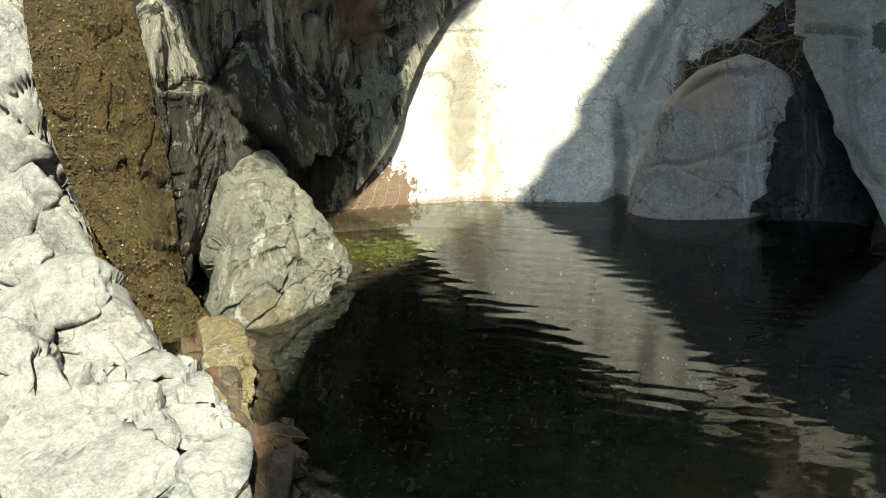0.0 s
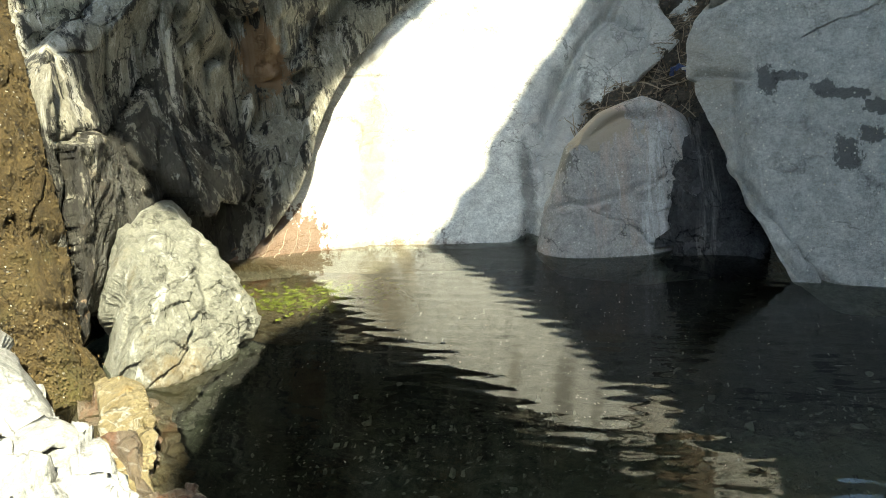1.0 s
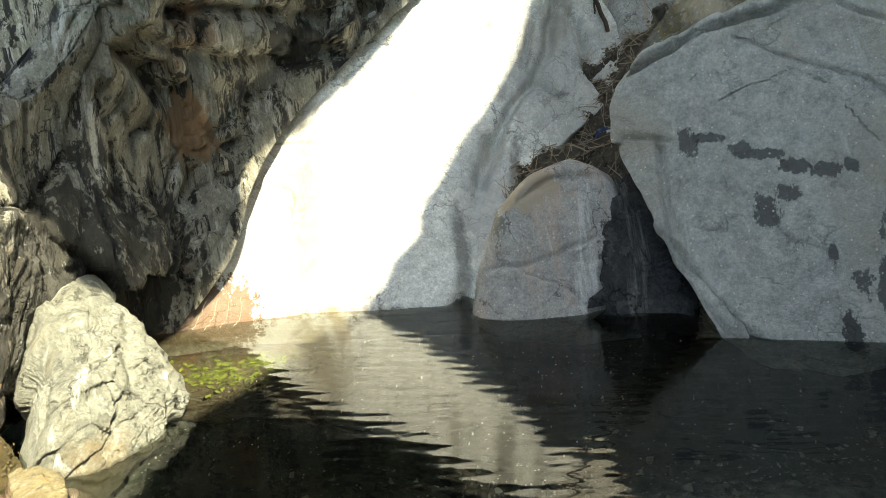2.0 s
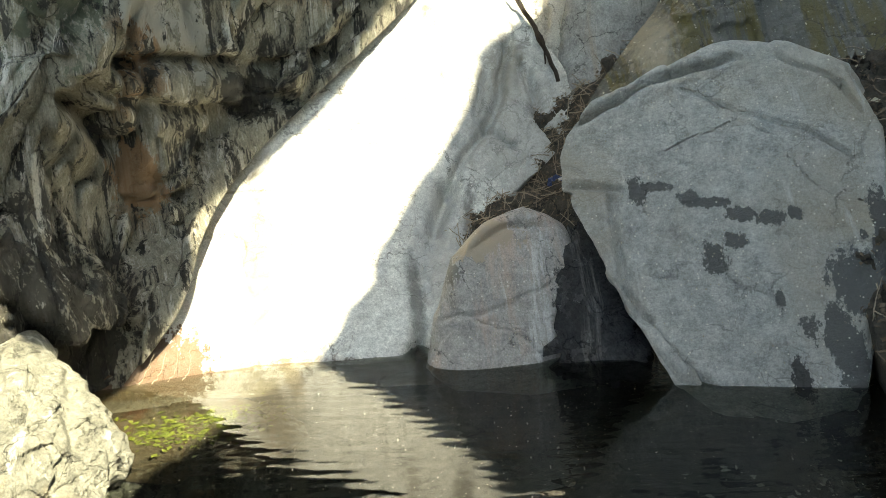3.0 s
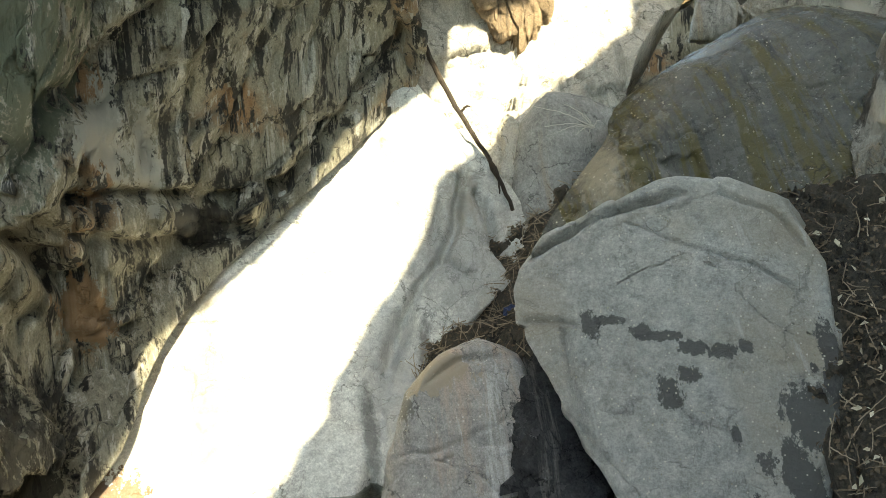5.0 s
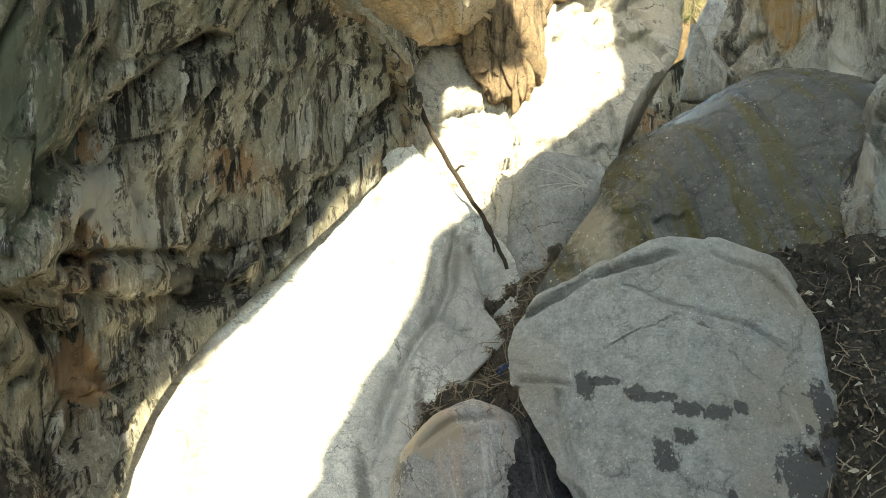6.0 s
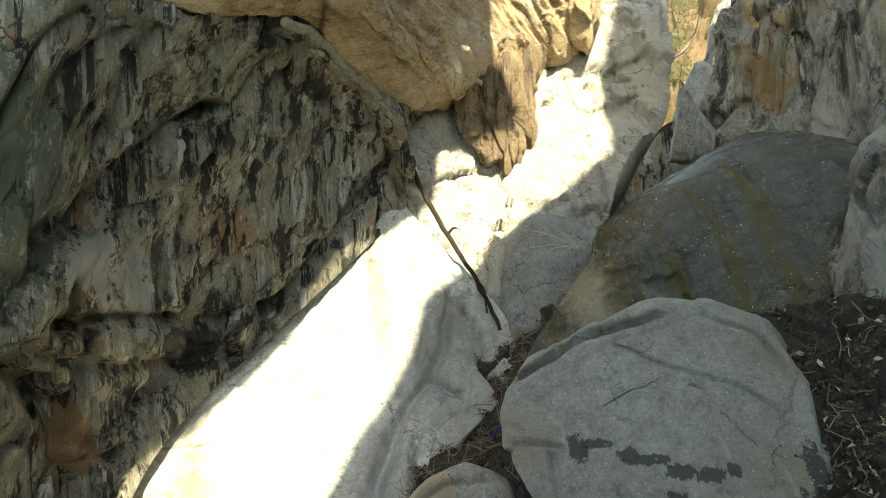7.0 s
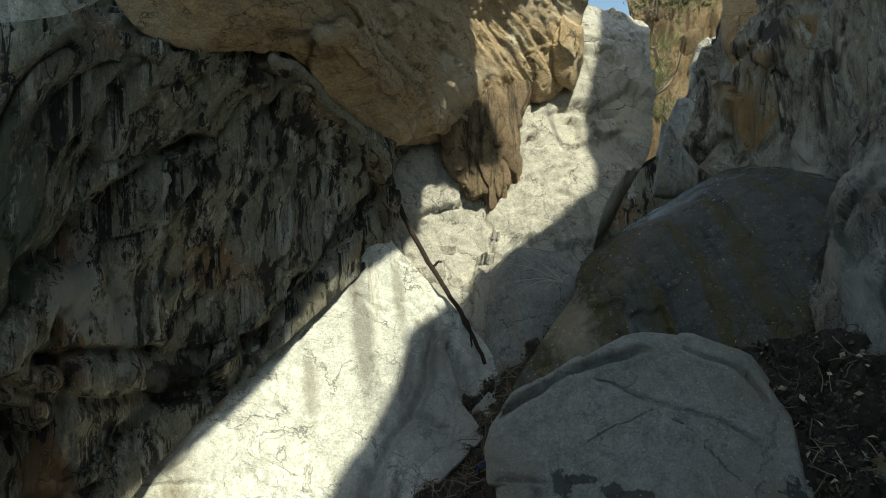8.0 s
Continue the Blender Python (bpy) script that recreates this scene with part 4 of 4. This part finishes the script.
sun_blocker("sun_blocker_left", [
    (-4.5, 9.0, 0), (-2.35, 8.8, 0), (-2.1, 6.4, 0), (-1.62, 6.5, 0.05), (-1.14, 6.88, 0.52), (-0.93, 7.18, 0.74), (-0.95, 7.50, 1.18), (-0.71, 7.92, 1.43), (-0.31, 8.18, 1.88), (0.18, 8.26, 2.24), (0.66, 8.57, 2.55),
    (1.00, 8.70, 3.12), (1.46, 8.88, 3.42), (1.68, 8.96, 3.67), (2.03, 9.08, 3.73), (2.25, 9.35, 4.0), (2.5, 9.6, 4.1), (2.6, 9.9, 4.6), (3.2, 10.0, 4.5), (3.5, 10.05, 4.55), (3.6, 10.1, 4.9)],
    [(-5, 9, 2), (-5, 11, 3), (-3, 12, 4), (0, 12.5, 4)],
    9.0, "unseen rock sheet added to shade the overhanging wall", 32, (0.06, -0.17, 0))


# ---- small things ----
def plain(name, colours, roughness=0.8):
    m, t, p = nodes_of(name)
    at = node(t, "ShaderNodeTexCoord").outputs["Object"]
    rnd = node(t, "ShaderNodeNewGeometry").outputs["Random Per Island"]
    c = ramp(t, rnd, 0.1, 0.9, colours[0], colours[1])
    c = mix(t, 0.35, c, ramp(t, noise_tex(t, at, 40, 5, 0.7), 0.3, 0.7, tuple(v * 0.4 for v in colours[0]), tuple(min(1, v * 1.3) for v in colours[1])))
    t.links.new(c, p.inputs["Base Color"])
    p.inputs["Roughness"].default_value = roughness
    return m


leaf_mat = plain("dry_leaf", ((0.03, 0.023, 0.016), (0.17, 0.125, 0.08)))
pale_leaf = plain("pale_leaf", ((0.30, 0.26, 0.18), (0.62, 0.56, 0.42)))
twig_mat = plain("dry_twig", ((0.10, 0.07, 0.045), (0.34, 0.27, 0.19)))
grey_twig = plain("bleached_twig", ((0.36, 0.33, 0.28), (0.58, 0.55, 0.48)))
shrub_mat = plain("shrub_leaf", ((0.06, 0.09, 0.03), (0.20, 0.22, 0.09)))
algae_mat = plain("algae", ((0.07, 0.085, 0.012), (0.20, 0.21, 0.03)))
log_mat = rock("log_bark", (0.07, 0.05, 0.035), (0.025, 0.018, 0.013), bump=0.8, lay=(6, 6, 1))
blue_mat = plain("blue_rag", ((0.015, 0.03, 0.09), (0.03, 0.05, 0.14)), 0.6)


def tube(points, r0, r1, sides=6, wobble=0.0, seed=0):
    """A tapered tube along points: verts and faces."""
    rng = np.random.RandomState(seed)
    p = spline(np.array(points, float), max(3, 5 * len(points)))
    p = p + rng.normal(0, 1, p.shape) * wobble
    verts, faces = [], []
    for k in range(len(p)):
        d = p[min(k + 1, len(p) - 1)] - p[max(k - 1, 0)]
        d = d / (np.linalg.norm(d) + 1e-9)
        a = np.cross(d, (0.3, 0.2, 0.93))
        a = a / (np.linalg.norm(a) + 1e-9)
        b = np.cross(d, a)
        rad = r0 + (r1 - r0) * k / (len(p) - 1)
        for j in range(sides):
            w = 2 * math.pi * j / sides
            verts.append(p[k] + rad * (math.cos(w) * a + math.sin(w) * b))
    for k in range(len(p) - 1):
        for j in range(sides):
            i, i2 = k * sides + j, k * sides + (j + 1) % sides
            faces.append((i, i2, i2 + sides, i + sides))
    faces += [tuple(range(sides))[::-1], tuple(range((len(p) - 1) * sides, len(p) * sides))]
    return verts, faces


def gather(name, pieces, material, label="", category="", kind="stuff", parent=None):
    verts, faces = [], []
    for v, f in pieces:
        base = len(verts)
        verts += [tuple(x) for x in v]
        faces += [tuple(i + base for i in q) for q in f]
    ob = as_mesh(name, verts, faces, material, parent, smooth=False)
    return ob if parent else tagged(ob, label, category, kind=kind)


def leaf(at, normal, size, rng):
    """A small curled leaf of two folded halves."""
    n = np.array(normal) + rng.normal(0, 0.35, 3)
    n = n / np.linalg.norm(n)
    d = np.cross(n, rng.normal(0, 1, 3))
    d = d / (np.linalg.norm(d) + 1e-9)
    w = np.cross(n, d)
    c = np.array(at) + n * size * 0.25
    lift = n * size * rng.uniform(0.05, 0.25)
    wid = rng.uniform(0.18, 0.4)
    v = [c - d * size / 2, c + w * size * wid + lift, c + d * size / 2 + lift * 0.5, c - w * size * wid + lift]
    return v, [(0, 1, 2), (0, 2, 3)]


def surface_points(ob, count, rng, test=None):
    me = ob.data
    n = len(me.vertices)
    co = np.empty(n * 3)
    me.vertices.foreach_get("co", co)
    no = np.empty(n * 3)
    me.vertex_normals.foreach_get("vector", no)
    co, no = co.reshape(-1, 3), no.reshape(-1, 3)
    ok = np.where(test(co, no))[0] if test else np.arange(n)
    pick = ok[rng.randint(0, len(ok), count)]
    return co[pick] + rng.normal(0, 0.012, (count, 3)) * (1, 1, 0), no[pick]


def scatter(name, ob, count, size, material, label, seed, test=None, category="leaf litter"):
    rng = np.random.RandomState(seed)
    p, n = surface_points(bpy.data.objects[ob], count, rng, test)
    return gather(name, [leaf(a, b, size * rng.uniform(0.5, 1.4), rng) for a, b in zip(p, n)], material, label, category)


def twigs(name, ob, count, length, material, label, seed, test=None):
    rng = np.random.RandomState(seed)
    p, n = surface_points(bpy.data.objects[ob], count, rng, test)
    pieces = []
    for a, b in zip(p, n):
        d = np.cross(b, rng.normal(0, 1, 3))
        d = d / (np.linalg.norm(d) + 1e-9) * length * rng.uniform(0.3, 1.2)
        c = a + b * 0.02
        pieces.append(tube([c - d / 2, c + b * rng.uniform(0, 0.02) + rng.normal(0, 0.01, 3), c + d / 2 + b * rng.uniform(0, 0.06)], 0.006, 0.003, 4, 0.002, rng.randint(1 << 20)))
    return gather(name, pieces, material, label, "twigs")


scatter("gully_leaves", "gully_floor", 2600, 0.04, leaf_mat, "dark brown fallen leaves heaped in the gully", 1, lambda c, n: c[:, 2] > 0.5)
twigs("gully_twigs", "gully_floor", 520, 0.3, twig_mat, "tangled brown twigs washed into the gully", 2, lambda c, n: c[:, 2] > 0.6)
scatter("side_gully_leaves", "side_gully_floor", 3000, 0.045, leaf_mat, "brown fallen leaves in the side gully", 3, lambda c, n: c[:, 2] > 0.05)
scatter("side_gully_pale_leaves", "side_gully_floor", 130, 0.07, pale_leaf, "bleached fallen leaves in the side gully", 4, lambda c, n: c[:, 2] > 0.05)
twigs("side_gully_twigs", "side_gully_floor", 240, 0.3, twig_mat, "dry twigs lying in the side gully", 5, lambda c, n: c[:, 2] > 0.1)
scatter("slab_leaves", "wet_mossy_slab", 260, 0.026, pale_leaf, "pale leaf scraps stuck to the wet slab", 6, lambda c, n: n[:, 1] < 0)
scatter("boulder_leaf_scraps", "large_boulder", 500, 0.014, pale_leaf, "pale leaf scraps stuck to the large boulder", 7, lambda c, n: (n[:, 1] < 0) & (c[:, 2] > 0.05))
scatter("dome_leaf_scraps", "dome_boulder", 140, 0.014, pale_leaf, "pale leaf scraps stuck to the rounded boulder", 8, lambda c, n: (n[:, 1] < 0) & (c[:, 2] > 0.05))
scatter("moss_grit", "mossy_slab", 110, 0.012, pale_leaf, "pale grit caught in the dry moss", 9)
scatter("moss_tufts", "mossy_slab", 6000, 0.018, plain("dry_moss", ((0.035, 0.025, 0.008), (0.13, 0.088, 0.028))), "brown tufts of dry moss", 10, category="moss")
rng = np.random.RandomState(11)
gather("surface_scraps", [leaf((rng.uniform(-0.8, 2.6), rng.uniform(2.2, 5.6), 0.001), (0, 0, 1), rng.uniform(0.008, 0.022), rng) for _ in range(90)], pale_leaf,
       "tiny pale scraps floating on the water", "floating debris")
gather("algae_mat_clump", [leaf(np.array((-0.75, 5.75, -0.16)) + rng.normal(0, 1, 3) * (0.28, 0.16, 0.03), (0, 0, 1), rng.uniform(0.04, 0.09), rng) for _ in range(420)]
       , algae_mat, "yellow-green algae clump in the sunlit shallows", "algae")
boulder("sunken_rock", [(-1.7, 5.8, -0.25), (-1.2, 5.8, -0.17), (-0.7, 5.8, -0.18), (-0.2, 5.8, -0.25), (0.1, 5.8, -0.6), (-0.2, 5.8, -1.1), (-1.3, 5.8, -1.1), (-1.8, 5.8, -0.7)],
        0.35, 0.7, bank_mat, rings=40, around=80, label="brown rock just under the water", category="rock", big=0.08, block=0.05, fine=0.015, crack=0.02, size=0.4, salt=41)

# the dead log lying in the crack, with its stubs
log = new("dead_log")
tagged(log, "thin dark dead log lodged in the rock crack", "log")
trunk_path = [(2.07, 9.10, 4.45), (2.24, 9.05, 3.96), (2.48, 8.88, 3.39), (2.73, 8.66, 2.84), (2.90, 8.38, 2.27)]
gather("trunk", [tube(trunk_path, 0.035, 0.022, 8, 0.006, 3)], log_mat, parent=log)
gather("branch", [tube([(2.48, 8.88, 3.39), (2.54, 8.84, 3.46), (2.58, 8.80, 3.45)], 0.02, 0.008, 6, 0.003, 4)], log_mat, parent=log)
gather("branch", [tube([(2.73, 8.66, 2.84), (2.79, 8.55, 2.71), (2.79, 8.50, 2.46)], 0.025, 0.008, 6, 0.003, 5)], log_mat, parent=log)
branch = new("bleached_branch")
tagged(branch, "bleached twiggy branch lying on a boulder", "branch")
for k, (x, y) in enumerate(((862, 470), (880, 500), (900, 506), (930, 508), (955, 500), (975, 478), (940, 470), (915, 458))):
    a, b = np.array((3.86, 8.35, 3.12)), np.array((3.17, 8.35, 3.25))
    f, g = (965 - x) / 105.0, (490 - y) / 105.0
    w = np.linalg.norm(a - b)
    tip = a + (b - a) * f + np.array((0, 0, w * g))
    mid = (a + tip) / 2 + np.array((0, 0, 0.04))
    gather("twig", [tube([a, mid, tip], 0.008, 0.003, 5, 0.004, 60 + k)], grey_twig, parent=branch)
gather("white_stick", [tube([(2.60, 7.42, 1.36), (2.72, 7.40, 1.37), (2.86, 7.38, 1.34)], 0.014, 0.012, 7, 0.0, 7)], grey_twig, "short white stick lying on the gully litter", "stick", "thing")
gather("blue_rag", [tube([(2.52, 7.45, 1.33), (2.60, 7.44, 1.38), (2.66, 7.46, 1.33)], 0.025, 0.012, 7, 0.012, 8)], blue_mat, "crumpled dark blue scrap in the litter", "rag", "thing")
gather("bank_sprig", [tube([(-0.95, 2.95, 0.0), (-0.9, 2.85, 0.08 + 0.02 * k), (-0.9 + 0.05 * k, 2.7 + 0.03 * k, 0.05 + 0.03 * k)], 0.004, 0.002, 4, 0.004, 70 + k) for k in range(5)], algae_mat,
       "thin yellow-green sprig growing at the waterline", "plant", "thing")
gather("shore_twigs", [tube([(-1.35 + 0.12 * k, 6.55, 0.03), (-1.28 + 0.12 * k, 6.6, 0.12), (-1.22 + 0.1 * k, 6.68, 0.25)], 0.004, 0.002, 4, 0.006, 80 + k) for k in range(4)], twig_mat,
       "pale dry twigs standing at the foot of the slab", "twigs", "thing")


# ---- shrubs on the far slope ----
def shrub(at, size, seed, label):
    rng = np.random.RandomState(seed)
    top = new("shrub")
    tagged(top, label, "shrub", "shrubs on the far slope")
    stems = [tube([at, np.array(at) + rng.normal(0, 0.3, 3) * size + (0, 0, size * 0.5), np.array(at) + rng.normal(0, 0.5, 3) * size + (0, 0, size)], 0.03, 0.01, 4, 0, seed + k) for k in range(5)]
    gather("stem", stems, twig_mat, parent=top)
    clumps = rng.normal(0, 0.42, (14, 3)) * size + np.array(at) + (0, 0, size * 0.8)
    pts = [clumps[rng.randint(14)] + rng.normal(0, 0.17, 3) * size for _ in range(900)]
    gather("foliage", [leaf(p, rng.normal(0, 1, 3), rng.uniform(0.05, 0.12) * size, rng) for p in pts], shrub_mat, parent=top)


for k, p in enumerate(((11.09, 19.00, 10.62), (12.21, 20.00, 11.39), (12.52, 19.50, 11.02), (13.32, 20.00, 11.59), (13.06, 21.00, 12.72), (13.73, 20.00, 11.94))):
    shrub(p, 1.0, 200 + k, "grey-green shrub growing on the dry slope")
for k, p in enumerate(((9.16, 15.50, 7.49), (8.95, 15.00, 6.59), (9.63, 16.50, 8.48))):
    shrub(p, 0.45, 230 + k, "small dry shrub clinging to the slope")


# ---- seams, hanging block and shade block on the overhang ----
wall = bpy.data.objects["overhanging_wall"]
hang = bpy.data.objects["orange_overhang"]
boulder("hang_or_shade_block", [(4.69, 10.40, 6.62), (4.91, 10.30, 7.01), (5.24, 10.40, 6.89), (5.25, 10.50, 6.49), (5.07, 10.60, 6.05), (4.81, 10.60, 6.18)], 0.15, 0.4, orange_rock,
        rings=40, around=80, bulge=2.8, parent=hang, big=0.06, block=0.06, fine=0.015, crack=0.02, size=0.4, grain=(1.5, 1.5, 0.4), salt=51)
# Added block: stands in for the shadowed brown area of the back rock.
boulder("hang_or_shade_block", [(2.92, 9.75, 5.19), (2.96, 9.75, 4.55), (3.32, 9.75, 4.28), (3.63, 9.84, 4.30), (3.82, 9.94, 4.61), (3.83, 9.94, 4.97), (4.01, 10.04, 5.38), (4.27, 10.14, 5.92), (3.72, 9.84, 5.92), (3.26, 9.75, 5.63)], 0.10, 0.5, umber_shade_rock,
        rings=80, around=180, bulge=3.5, parent=hang, big=0.08, block=0.2, fine=0.02, crack=0.06, size=0.4, bend=0.2, grain=(1.5, 1.5, 0.4), salt=52)
seam_mat = rock("seam_mat", (0.42, 0.38, 0.30), (0.20, 0.175, 0.13), bump=0.8)
gather("seam", [tube([(0.78, 6.75, 5.17), (1.06, 7.10, 5.14), (1.33, 7.50, 4.96), (1.64, 7.90, 4.80), (1.96, 8.40, 4.57)], 0.05, 0.03, 7, 0.010, 91)], seam_mat, parent=wall)


# ---- far blocks, pebbles ----
for ring, mat, salt in (
        ([(6.98, 12.20, 4.60), (7.36, 12.40, 5.73), (7.87, 12.60, 6.45), (8.24, 12.60, 6.29), (8.18, 12.40, 5.20), (7.74, 12.20, 4.67)], twig_rock, 62),
        ([(8.36, 13.20, 6.46), (8.78, 13.40, 7.64), (9.49, 13.40, 8.00), (9.57, 13.20, 7.01), (9.08, 13.00, 5.96), (8.53, 13.00, 5.75)], column_rock, 63),
        ([(6.89, 10.40, 4.73), (7.18, 10.60, 5.47), (7.68, 10.60, 6.00), (7.93, 10.30, 5.64), (7.55, 10.00, 4.88), (7.20, 10.20, 4.76)], twig_rock, 64),
        ([(7.58, 10.40, 7.74), (8.04, 10.20, 7.93), (7.85, 9.90, 6.73), (7.50, 9.80, 5.67), (7.41, 10.00, 5.61), (7.47, 10.30, 6.62)], orange_rock, 65)):
    boulder("rock_block", ring, 0.25, 0.6, mat, rings=44, around=100, bulge=2.8, label="angular rock block standing in the upper gorge", category="rock block",
            big=0.1, block=0.09, fine=0.02, crack=0.03, size=0.6, grain=(1.3, 1.3, 0.6), salt=salt)


def pebble(at, size, rng):
    e = rng.normal(0, 1, (3, 3))
    q = np.linalg.qr(e)[0] * (size * rng.uniform(0.6, 1.2, 3) * (1, 0.8, 0.6))[:, None]
    c = np.array(at)
    v = [c + q[0], c - q[0], c + q[1], c - q[1], c + q[2], c - q[2]]
    f = [(0, 2, 4), (2, 1, 4), (1, 3, 4), (3, 0, 4), (2, 0, 5), (1, 2, 5), (3, 1, 5), (0, 3, 5)]
    return v, f


def bed_pebbles(name, count, low, high, size, material, label, seed):
    rng = np.random.RandomState(seed)
    def where(c, n):
        return (c[:, 0] > low[0]) & (c[:, 0] < high[0]) & (c[:, 1] > low[1]) & (c[:, 1] < high[1])
    p, n = surface_points(bpy.data.objects["ground"], count, rng, where)
    gather(name, [pebble(a, size * rng.uniform(0.4, 1.6), rng) for a in p], material, label, "pebbles")


stone_mat = plain("pebble", ((0.10, 0.10, 0.085), (0.55, 0.55, 0.47)))
bed_pebbles("bed_pebbles", 2600, (-1.0, 1.6), (4.0, 4.6), 0.016, stone_mat, "small pale pebbles on the pool bed", 71)
bed_pebbles("bed_stones", 220, (-0.5, 1.6), (4.0, 5.0), 0.045, stone_mat, "grey stones lying on the pool bed", 72)
